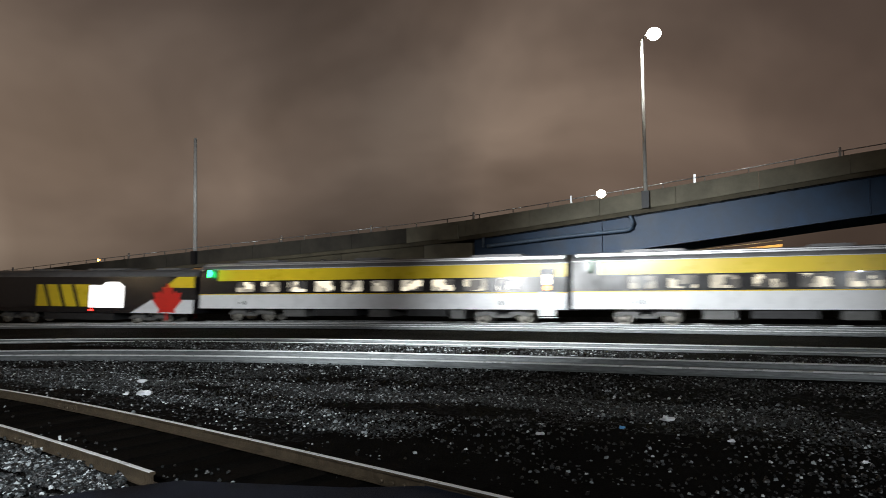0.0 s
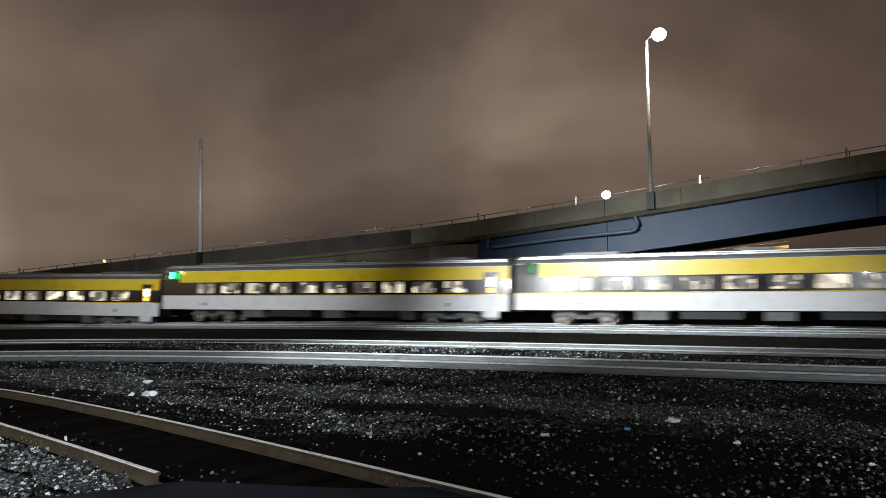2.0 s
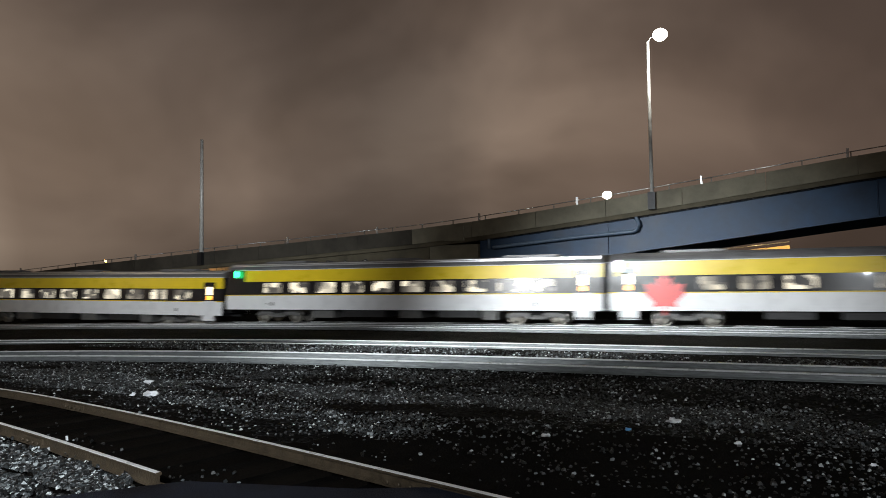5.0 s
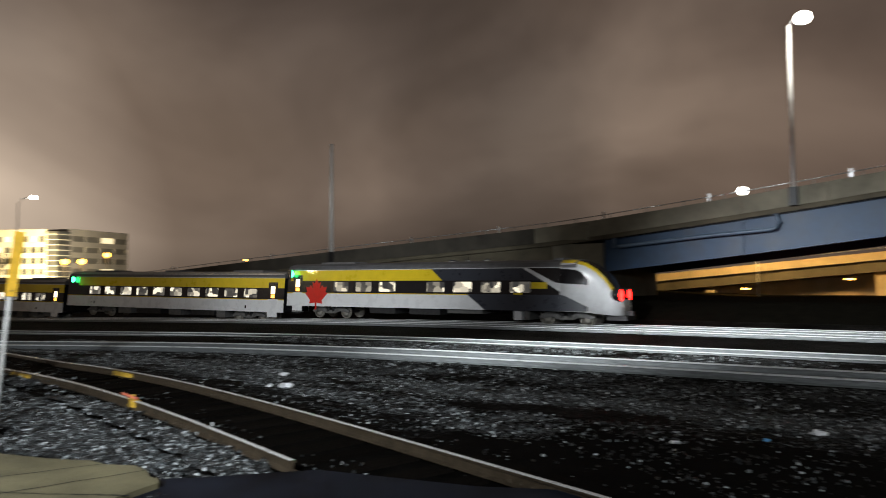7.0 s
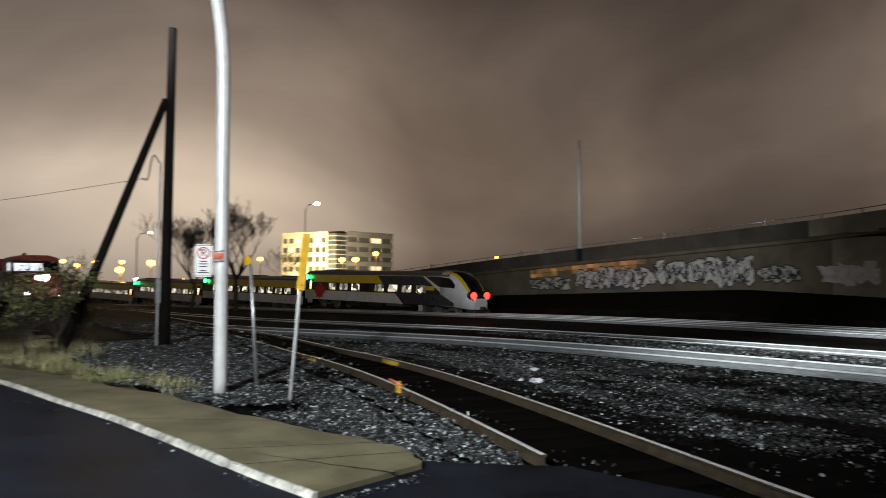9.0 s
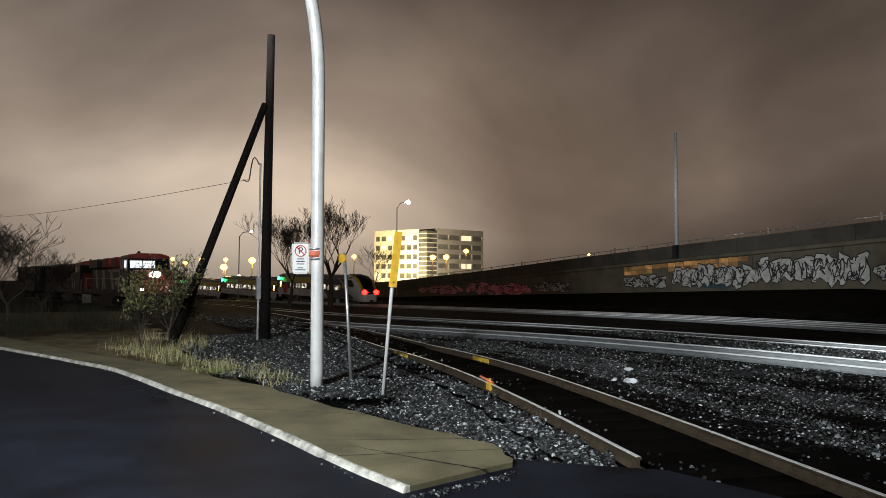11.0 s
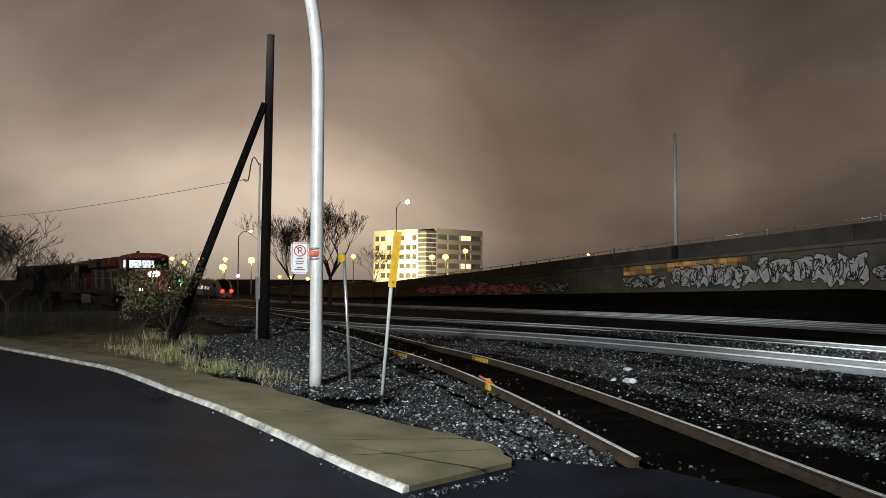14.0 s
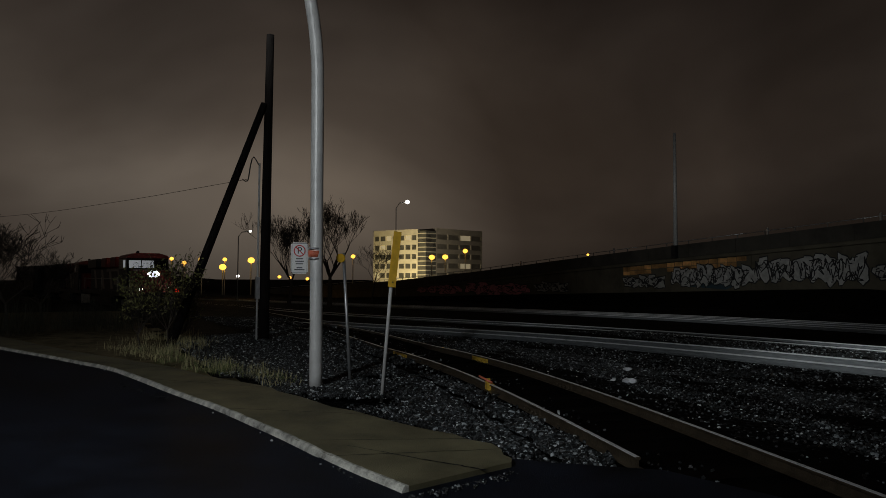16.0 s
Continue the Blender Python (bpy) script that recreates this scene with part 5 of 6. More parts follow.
def tree(name, at, height, seed, label, spread=0.5, levels=5, trunk=0.25, leaves=0, leaf_mat=None, leaf_size=0.05, lean=0.0, first=0.28, twig=0.006, up=0.12):
    """A branching trunk and limbs, bare or with scattered leaves."""
    rng = random.Random(seed)
    ob = thing(name, at, label, "tree" if name == "tree" else "bush")
    bm = bmesh.new()
    tips = []

    def grow(p, d, length, r, level):
        pts, radii = [p.copy()], [r]
        n = 3
        for i in range(n):
            d = (d + Vector((rng.uniform(-1, 1), rng.uniform(-1, 1), rng.uniform(-0.3, 0.7))) * 0.16).normalized()
            p = p + d * (length / n)
            pts.append(p.copy())
            radii.append(max(twig * 0.7, r * (1 - 0.4 * (i + 1) / n)))
        bm_tube(bm, pts, radii, 8 if level < 2 else (5 if level < 4 else 3), False)
        if level >= levels:
            tips.extend(pts[1:])
            return
        if level >= levels - 2:
            tips.extend(pts[1:])
        kids = rng.choice((2, 3, 3) if name == "bush" else (2, 3, 3)) if level else 6
        for k in range(kids):
            q = pts[-1] if k < 2 or level == 0 else pts[rng.choice((1, 2))]
            side = Vector((rng.uniform(-1, 1), rng.uniform(-1, 1), rng.uniform(-0.1, 0.5))).normalized()
            nd = (d * (1 - spread) + side * spread * 1.3 + Vector((0, 0, up))).normalized()
            grow(q, nd, length * rng.uniform(0.62, 0.85), max(twig, radii[-1] * rng.uniform(0.55, 0.8)), level + 1)

    grow(Vector((0, 0, -0.2)), Vector((lean, 0, 1)).normalized(), height * first, trunk, 0)
    part("trunk", bm, M_BARK, ob)
    if leaves:
        bm = bmesh.new()
        for _ in range(leaves):
            c = rng.choice(tips) + Vector((rng.gauss(0, 0.09), rng.gauss(0, 0.09), rng.gauss(0, 0.09)))
            u = Vector((rng.gauss(0, 1), rng.gauss(0, 1), rng.gauss(0, 1))).normalized()
            w = u.orthogonal().normalized()
            s = leaf_size * rng.uniform(0.6, 1.3)
            bm.faces.new([bm.verts.new(c + q) for q in (-u * s, w * s * 0.5, u * s, -w * s * 0.5)])
        part("foliage", bm, leaf_mat or M_LEAVES, ob)
    return ob


def polar(az, r, z):
    a = math.radians(az)
    return (-r * math.sin(a), r * math.cos(a), z)


tree("tree", polar(72.0, 75, -0.7), 15.0, 11, "bare deciduous tree standing by the tracks", 0.38, 7, 0.3, first=0.22, twig=0.017, up=0.20)
tree("tree", polar(75.3, 78, -0.8), 13.0, 23, "bare tree with dense fine twigs", 0.38, 7, 0.24, first=0.22, twig=0.017, up=0.20)
tree("tree", polar(68.6, 95, -0.8), 10.0, 5, "small bare tree near the office block", 0.5, 5, 0.12, twig=0.018)
tree("bush", (-20.9, 2.15, 0.15), 4.7, 41, "tall straggly bush with sparse yellow-green leaves", 0.40, 6, 0.035, 800, M_LEAVES, 0.05, first=0.18, twig=0.005)
tree("bush", (-21.3, 1.45, 0.15), 4.0, 42, "leafy roadside bush with yellow-green leaves", 0.42, 6, 0.035, 650, M_LEAVES, 0.05, first=0.18, twig=0.005)
tree("bush", (-22.5, 2.6, 0.15), 3.3, 43, "thin leafy bush beside the timber pole", 0.36, 6, 0.03, 600, M_LEAVES, 0.045, first=0.17, twig=0.005)
for i, (az, r, h) in enumerate(((97.5, 30, 7.0), (94.8, 33, 6.4), (92.6, 38, 5.4), (99.0, 34, 7.6), (96.0, 36, 7.0))):
    tree("bush", polar(az, r, 0.0), h, 60 + i, "dark bare thicket behind the road", 0.5, 6, 0.08, 24, M_DARKLEAF, 0.08, first=0.22, twig=0.010)
hedge = []
for az, r in ((88, 30), (91, 31), (93, 29), (95, 28), (97, 27), (99, 27), (86, 34), (84, 38), (90, 34), (94, 34)):
    for _ in range(7):
        x, y, _z = polar(az + rng_g.uniform(-1.2, 1.2), r + rng_g.uniform(-2, 2), 0)
        hedge.append((x, y, rng_g.uniform(0.8, 2.0)))
tufts("undergrowth", hedge, 60, 0.5, M_DARKLEAF, "dark tangled undergrowth along the road", 8)

# ---- the office block ----
M_FACADE = material("pale_office_facade", (0.68, 0.64, 0.54), 0.8, vary=0.12, scale=0.4)
M_FACADEGREY = material("grey_office_cladding", (0.44, 0.41, 0.37), 0.75, vary=0.15, scale=0.4)
M_GLASSDARK = material("office_glass", (0.10, 0.10, 0.095), 0.3, vary=0.3, scale=0.3)
M_GLASSLIT = material("office_window_lit", (0.6, 0.55, 0.45), 0.4, emit=(1.0, 0.83, 0.50), power=1.1, vary=0.3, scale=0.3)
M_GLASSPALE = material("pale_tinted_office_glass", (0.21, 0.20, 0.18), 0.35, vary=0.3, scale=0.3)
C0 = Vector(polar(64.2, 232, 0))
PL, PR = Vector(polar(68.5, 246, 0)), Vector(polar(59.55, 250, 0))


def facade(name, a, b, z0, z1, storeys, bays, mat, lit, rng, glass):
    """One side of the block: wall with recessed windows on each storey."""
    d = b - a
    ln, yaw = d.length, math.atan2(d.y, d.x)
    m = Matrix.Translation((a.x, a.y, 0)) @ Matrix.Rotation(yaw, 4, "Z")
    bm = bmesh.new()
    bm_box(bm, 0, 0.35, z0, ln, 14, z1, m)
    h = (z1 - z0 - 2.0) / storeys
    w = ln / bays
    for s in range(storeys + 1):
        bm_box(bm, 0, 0.0, z0 + s * h - 0.02, ln, 0.34, z0 + s * h + h * 0.46 if s < storeys else z1, m)
    for k in range(bays + 1):
        x = min(max(k * w, 0.3), ln - 0.3)
        for s in range(storeys):
            bm_box(bm, x - 0.3, 0.0, z0 + s * h + h * 0.465, x + 0.3, 0.34, z0 + (s + 1) * h - 0.03, m)
    wall = part("wall", bm, mat, block)
    for s in range(storeys):
        for k in range(bays):
            bm = bmesh.new()
            bm_box(bm, k * w + 0.31, 0.2, z0 + s * h + h * 0.47, (k + 1) * w - 0.31, 0.3, z0 + (s + 1) * h - 0.03, m)
            part("window", bm, M_GLASSLIT if rng.random() < lit else glass, block)


block = thing("office_block", (0, 0, 0), "six-storey pale office block lit yellow by street lamps", "building")
rng_b = random.Random(9)
facade("front", PL, C0 + (PL - C0).normalized() * 3.4, -2, 19.2, 6, 7, M_FACADE, 0.10, rng_b, M_GLASSDARK)
facade("flank", C0 + (PR - C0).normalized() * 4.5, PR, -2, 19.6, 6, 4, M_FACADEGREY, 0.08, rng_b, M_GLASSPALE)
bm = bmesh.new()
m4 = [C0 + (PL - C0).normalized() * 3.3, C0, C0 + (PR - C0).normalized() * 4.4]
vs = [[bm.verts.new((p.x, p.y, z)) for p in (*m4, m4[2] + Vector((-8, 12, 0)), m4[0] + Vector((-8, 12, 0)))] for z in (-2, 18.6)]
bm.faces.new(vs[0][::-1])
bm.faces.new(vs[1])
for k in range(5):
    bm.faces.new((vs[0][k], vs[0][(k + 1) % 5], vs[1][(k + 1) % 5], vs[1][k]))
part("glass_corner", bm, M_GLASSDARK, block, "glazed corner of the block")
for z in np.arange(0.5, 18.6, 1.55):
    bm = bmesh.new()
    for p, q in zip(m4, m4[1:]):
        n = Vector(((q - p).y, -(q - p).x, 0)).normalized()
        if n.dot(p) > 0:
            n = -n
        vv = [bm.verts.new((a.x + n.x * o, a.y + n.y * o, zz)) for a, o, zz in ((p, 0.02, z), (q, 0.02, z), (q, 0.12, z), (p, 0.12, z), (p, 0.02, z + 0.3), (q, 0.02, z + 0.3), (q, 0.12, z + 0.3), (p, 0.12, z + 0.3))]
        for f in ((0, 1, 2, 3), (4, 7, 6, 5), (0, 4, 5, 1), (2, 6, 7, 3), (1, 5, 6, 2), (0, 3, 7, 4)):
            bm.faces.new([vv[i] for i in f])
    part("mullion", bm, M_FACADE, block)
mid = (PL + C0) / 2
lamp("SPOT", "office_lamp_light", (mid.x + 16, mid.y - 12, 3.0), 80000, (1.0, 0.78, 0.36), 1.0, (mid.x, mid.y, 7.0), 130, 0.5)
mid = (PR + C0) / 2
lamp("SPOT", "office_lamp_light", (mid.x + 24, mid.y - 26, 8.0), 45000, (1.0, 0.86, 0.62), 1.0, (mid.x, mid.y, 8.0), 110, 0.5)


# ---- far street lamps ----
def far_lamp(az, r, el, glow, mat, label, base=-1.5, pole=True, arm=0.0):
    z = EYE_Z + r * math.tan(math.radians(el))
    x, y, _ = polar(az, r, 0)
    sl = thing("street_lamp", (x, y, base), label, "street lamp", "far street lamps")
    if pole:
        bm = bmesh.new()
        right = Vector((math.cos(math.radians(az)), math.sin(math.radians(az)), 0))
        pts = [(0, 0, 0), (0, 0, z - base - 0.3)]
        if arm:
            pts = [tuple(-right * arm), tuple(-right * arm + Vector((0, 0, z - base - 0.9))), tuple(-right * arm * 0.7 + Vector((0, 0, z - base - 0.15))), (0, 0, z - base)]
        bm_tube(bm, pts, r * 0.0007, 6)
        part("pole", bm, M_POLEPAINT, sl)
    bm = bmesh.new()
    bm_ball(bm, (0, 0, z - base), glow, 2, (1, 1, 0.85))
    part("lamp_head", bm, mat, sl, "glowing lamp head")
    return sl


WL, YL = "white lit street lamp on a tall slim pole", "orange sodium street lamp, lit, on a slim pole"
far_lamp(65.75, 100, 6.35, 0.35, M_LAMPGLOW, WL, 0.0, True, 1.6)
far_lamp(78.3, 120, 3.75, 0.25, M_LAMPGLOW, WL, -1.5, True, 1.9)
for az, el, g in ((81.9, 1.45, 0.75), (80.2, 1.5, 0.5), (78.2, 1.45, 0.8), (63.7, 1.82, 0.7), (62.6, 1.85, 0.7), (60.95, 2.35, 0.6), (70.15, 1.85, 0.55), (84.1, 1.5, 0.45), (83.2, 1.2, 0.5), (80.35, 0.9, 0.8)):
    far_lamp(az, 165, el, g, M_SODIUMGLOW, YL)
far_lamp(11.69, 62, 6.99, 0.42, M_LAMPGLOW, "white lit lamp beyond the bridge parapet", 4.0, True)
far_lamp(51.0, 60, 2.05, 0.11, M_SODIUMGLOW, "orange lamp just over the ramp parapet", 1.0, False)
far_lamp(45.5, 90, 2.4, 0.13, M_SODIUMGLOW, "orange lamp far beyond the ramp", 1.0, False)
for az, el in ((76.0, 0.15), (75.2, 0.1), (77.2, 0.12), (73.8, 0.0), (79.2, 0.2)):
    far_lamp(az, 200, el, 0.5, M_LAMPGLOW if az > 76.5 else M_SODIUMGLOW, "small far lamp low on the horizon", -2.5, False)
lamp("POINT", "warm_light", polar(80.2, 150, 7.0), 2500, SODIUM, 1.0)
# unseen warm light added beside the freight engines to brighten their flanks
lamp("POINT", "warm_light", polar(80.6, 60, 8.0), 900, (1.0, 0.74, 0.42), 0.5)

# broken bits of kerb on the road
rubble = random.Random(2)
for k in range(9):
    bm = bmesh.new()
    bm_ball(bm, (0, 0, 0), 1, 1)
    for v in bm.verts:
        v.co *= rubble.uniform(0.02, 0.06)
        v.co.z *= 0.6
    ob = solid("rubble", bm, M_BLACKSTEEL, "dark broken chunk of concrete on the road by the kerb", "rubble", group="kerb rubble")
    x = -13.2 + rubble.uniform(0, 2.2)
    ob.location = (x, 0.93 + (x + 12.1) * 0.27 - rubble.uniform(0.0, 0.16), 0.45)


# ---- standing freight engines on the far track ----
M_ENGBLACK = material("engine_black_paint", (0.011, 0.011, 0.012), 0.4, vary=0.4, scale=3)
M_ENGRED = material("engine_dull_red_paint", (0.26, 0.035, 0.025), 0.45, vary=0.25, scale=3)
M_ENGWHITE = material("engine_off_white_paint", (0.52, 0.47, 0.38), 0.45, vary=0.25, scale=3)
M_HEADLIT = material("head_lamp_lit", (0.9, 0.9, 0.9), 0.2, emit=(0.95, 0.98, 1.0), power=30)
M_CABLIT = material("cab_window_lit", (0.5, 0.5, 0.5), 0.2, emit=(0.9, 0.95, 1.0), power=1.2, vary=0.5, scale=5)


def freight_engine(at, yaw, lit):
    e = thing("freight_locomotive", pose(*at, 0, 0, yaw), "black freight locomotive with dull red cab and white stripes" + (", lamps lit" if lit else ""), "locomotive", "freight engines")
    bm = bmesh.new()
    bm_box(bm, -21.5, -1.55, 1.25, 0.0, 1.55, 1.6)
    part("walkway", bm, M_ENGBLACK, e)
    bm = bmesh.new()
    bm_box(bm, -14.5, -1.4, 0.35, -8.0, 1.4, 1.24)
    bmesh.ops.bevel(bm, geom=bm.edges[:], offset=0.15, segments=2, affect="EDGES")
    part("fuel_tank", bm, M_ENGBLACK, e)
    bm = bmesh.new()
    bm_prism(bm, [(-2.2, 1.6), (-0.5, 1.6), (-0.35, 2.9), (-0.6, 3.2), (-2.2, 3.3)], -1.25, 1.25)
    part("nose", bm, M_ENGRED, e)
    bm = bmesh.new()
    bm_prism(bm, [(-5.0, 1.6), (-2.2, 1.6), (-2.0, 3.3), (-2.25, 4.15), (-5.0, 4.15)], -1.5, 1.5)
    part("cab", bm, M_ENGBLACK, e)
    bm = bmesh.new()
    arc = [(-1.55, 4.16), (1.55, 4.16), (1.4, 4.38), (0.8, 4.55), (-0.8, 4.55), (-1.4, 4.38)]
    bm_sweep(bm, arc, [((-5.1, 0, 0), (0, 1, 0)), ((-2.1, 0, 0), (0, 1, 0))])
    part("cab_roof", bm, M_ENGRED, e)
    for y0, y1 in ((-1.35, -0.5), (-0.42, 0.42), (0.5, 1.35)):
        bm = bmesh.new()
        bm_prism(bm, [(-2.06, 3.42), (-2.03, 3.42), (-2.17, 3.98), (-2.22, 3.98)], y0, y1)
        part("windscreen", bm, M_CABLIT if lit and y0 < 0 else M_CABGLASS, e)
    bm = bmesh.new()
    bm_prism(bm, [(-20.8, 1.6), (-5.0, 1.6), (-5.0, 4.1), (-13.0, 4.1), (-13.2, 4.3), (-20.8, 4.3)], -0.95, 0.95)
    part("hood", bm, M_ENGBLACK, e)
    for x, w in ((-7.5, 1.1), (-11.5, 1.1), (-17, 2.2)):
        bm = bmesh.new()
        bm_box(bm, x - w, -1.5, 3.5, x + w, 1.5, 4.35)
        bmesh.ops.bevel(bm, geom=bm.edges[:], offset=0.08, segments=1, affect="EDGES")
        part("radiator", bm, M_ENGRED if w < 2 else M_ENGBLACK, e)
    for k in range(4):
        for side in (-1, 1):
            bm = bmesh.new()
            x = -6.5 - k * 3.6
            bm_prism(bm, [(x, 1.7), (x - 0.9, 1.7), (x - 1.9, 3.4), (x - 1.0, 3.4)], side * 0.955, side * 0.97)
            part("stripe", bm, M_ENGWHITE, e)
    for side in (-1, 1):
        bm = bmesh.new()
        bm_tube(bm, [(-21.0, side * 1.5, 2.6), (-5.2, side * 1.5, 2.6)], 0.025, 5)
        part("handrail", bm, M_ENGWHITE, e)
        bm = bmesh.new()
        bm_box(bm, -0.05, side * 1.5, 0.35, 0.05, side * 0.7, 1.24)
        part("step_plate", bm, M_ENGWHITE, e)
        bm = bmesh.new()
        bm_ball(bm, (0.05, side * 0.95, 1.85), 0.13 if lit else 0.1, 2, (0.5, 1, 1))
        part("ditch_lamp", bm, M_HEADLIT if lit else M_CABGLASS, e)
    bm = bmesh.new()
    for y in (-0.17, 0.17):
        bm_ball(bm, (-0.32, y, 2.95), 0.24, 2, (0.5, 1, 1))
    part("head_lamp", bm, M_HEADLIT if lit else M_CABGLASS, e, "lit twin head lamp" if lit else "")
    # pale upper flanks, cab side windows, grab irons, horn and lettering bars
    for side in (-1, 1):
        # flank panels: the lamplight on the upper sides is put into cream colour
        for name, mat, x0, x1, z0, z1, y in (("cab_flank_lit", M_ENGWHITE, -4.95, -2.3, 3.35, 4.1, 1.5), ("hood_flank_lit", M_ENGWHITE, -12.9, -5.1, 3.2, 3.48, 0.97),
                                             ("cab_side_window", M_CABGLASS, -4.4, -3.6, 3.45, 4.0, 1.512), ("cab_side_window", M_CABLIT if lit else M_CABGLASS, -3.3, -2.6, 3.45, 4.0, 1.512),
                                             ("number_board", M_ENGWHITE, -9.6, -7.2, 2.1, 2.7, 0.975)):
            bm = bmesh.new()
            bm_box(bm, x0, side * (y - 0.02), z0, x1, side * (y + 0.012), z1)
            part(name, bm, mat, e)
        for x in (-0.9, -5.3, -12.0, -20.5):
            bm = bmesh.new()
            bm_tube(bm, [(x, side * 1.52, 1.6), (x, side * 1.52, 2.7)], 0.03, 6)
            part("stanchion", bm, M_ENGWHITE, e)
    bm = bmesh.new()
    bm_tube(bm, [(-6.0, 0.0, 4.1), (-6.0, 0.0, 4.7)], 0.05, 6)
    bm_tube(bm, [(-6.2, 0.0, 4.7), (-5.6, 0.0, 4.72)], [0.05, 0.12], 8)
    part("horn", bm, M_ENGBLACK, e)
    for x in (-4.0, -17.5):
        bm = bmesh.new()
        for y in (-0.95, 0.95):
            bm_prism(bm, [(x - 2.3, 0.5), (x - 2.0, 0.95), (x + 2.0, 0.95), (x + 2.3, 0.5)], y - 0.08, y + 0.08)
        part("truck_frame", bm, M_ENGBLACK, e)
        for dx in (-1.7, 0, 1.7):
            bm = bmesh.new()
            bm_tube(bm, [(x + dx, -0.8, 0.52), (x + dx, 0.8, 0.52)], 0.5, 18)
            part("wheelset", bm, M_UNDER, e)
    return e


FREIGHT_YAW = 8.5
fx, fy = -55.0, 4.55
fd = Vector((math.cos(radians(FREIGHT_YAW)), math.sin(radians(FREIGHT_YAW)), 0))
fz = fall(-60) + 0.02
freight_engine((fx, fy, fz), FREIGHT_YAW, True)
freight_engine((fx - fd.x * 22.6, fy - fd.y * 22.6, fz - 0.15), FREIGHT_YAW, False)
track(spline([(-150, -12.5, fall(-150)), (-110, -4.0, fall(-110)), (-78, 1.1, fz - 0.1), (-66, 2.9, fz), (-55, 4.55, fz), (-45, 6.0, fz + 0.1), (-35, 7.4, 0.0), (-27, 8.45, 0.1)], 2.5), M_RUSTRAIL, "yard track under the standing freight engines", 26, 60, 0.6)
# box cars behind the engines
for k in range(2):
    q = Vector((fx, fy, fz)) - fd * (46.5 + 17 * k)
    bc = thing("freight_car", pose(q.x, q.y - 1.5 * k, q.z - 0.3, 0, 0, FREIGHT_YAW + 3 * k), "dark closed freight car behind the engines", "freight car", "freight cars")
    bm = bmesh.new()
    bm_box(bm, -8, -1.5, 1.1, 8, 1.5, 4.6)
    bmesh.ops.bevel(bm, geom=bm.edges[:], offset=0.1, segments=1, affect="EDGES")
    part("body", bm, M_ENGBLACK, bc)
    for x in (-6, 6):
        bm = bmesh.new()
        for dx in (-0.9, 0.9):
            bm_tube(bm, [(x + dx, -0.8, 0.46), (x + dx, 0.8, 0.46)], 0.46, 14)
        bm_box(bm, x - 1.5, -0.9, 0.4, x + 1.5, 0.9, 1.09)
        part("truck", bm, M_UNDER, bc)

# ---- sodium-lit ramp beyond the girder span ----
M_RAMP = material("ochre_ramp_concrete", (0.50, 0.40, 0.24), 0.85, vary=0.25, scale=0.5, bump=0.2, bump_scale=8)
ramp_far = thing("far_ramp", (0, 0, 0), "concrete ramp beyond the bridge lit orange by sodium lamps", "bridge", kind="structure")


def slope_strip(x0, x1, za0, zb0, za1, zb1, y0, y1):
    """Between heights za..zb at x0 and at x1."""
    bm = bmesh.new()
    r0 = [bm.verts.new((x0, y, z)) for y, z in ((y0, za0), (y1, za0), (y1, zb0), (y0, zb0))]
    r1 = [bm.verts.new((x1, y, z)) for y, z in ((y0, za1), (y1, za1), (y1, zb1), (y0, zb1))]
    for k in range(4):
        bm.faces.new((r0[k], r0[(k + 1) % 4], r1[(k + 1) % 4], r1[k]))
    bm.faces.new(r0[::-1])
    bm.faces.new(r1)
    return bm


n = 6
for i in range(n):
    xa, xb = -46 + i * 8.0, -46 + (i + 1) * 8.0 - 0.03
    top = lambda x: 3.15 + (x + 27.5) * 0.088
    part("parapet_panel", slope_strip(xa, xb, top(xa) - 0.8, top(xa), top(xb) - 0.8, top(xb), 78.0, 78.3), M_RAMP, ramp_far)
    # deck takes the darker concrete: the underside's shade is put into its colour
    part("deck", slope_strip(xa, xb, top(xa) - 1.9, top(xa) - 0.81, top(xb) - 1.9, top(xb) - 0.81, 78.5, 86), M_CONCDARK, ramp_far)
    part("wall_panel", slope_strip(xa, xb, -1.5, top(xa) - 1.95, -1.5, top(xb) - 1.95, 82, 82.4), M_RAMP, ramp_far)
    bm = bmesh.new()
    bm_tube(bm, [(xa, 78.15, top(xa) + 0.35), (xb, 78.15, top(xb) + 0.35)], 0.04, 5)
    part("handrail", bm, M_GALV, ramp_far)
for x in (-20.0, -4.0):
    bm = bmesh.new()
    bm_box(bm, x - 0.5, 79.2, -1.5, x + 0.5, 81.5, top(x) - 1.92)
    part("pier", bm, M_RAMP, ramp_far)
lamp("SPOT", "warm_light", (-15.0, 69.0, 7.5), 7500, SODIUM, 0.4, (-16.0, 79.0, 2.6), 130, 0.6)
lamp("SPOT", "warm_light", (3.0, 69.0, 8.5), 7500, SODIUM, 0.4, (2.0, 79.0, 4.0), 130, 0.6)
for az, r, el in ((18.4, 72, 2.8), (10.8, 72, 3.2)):
    far_lamp(az, r, el, 0.16, M_SODIUMGLOW, "orange sodium lamp on the far ramp", 0.5, True)
for x, y, z in ((-6.5, 76.5, 2.6), (-1.0, 76.5, 1.9), (-15.8, 76.5, 1.7)):
    bm = bmesh.new()
    bm_ball(bm, (x, y, z), 0.2, 2, (2.2, 0.6, 0.5))
    solid("strip_lamp", bm, M_SODIUMGLOW, "small orange lamp under the far ramp", "lamp", group="ramp lamps")

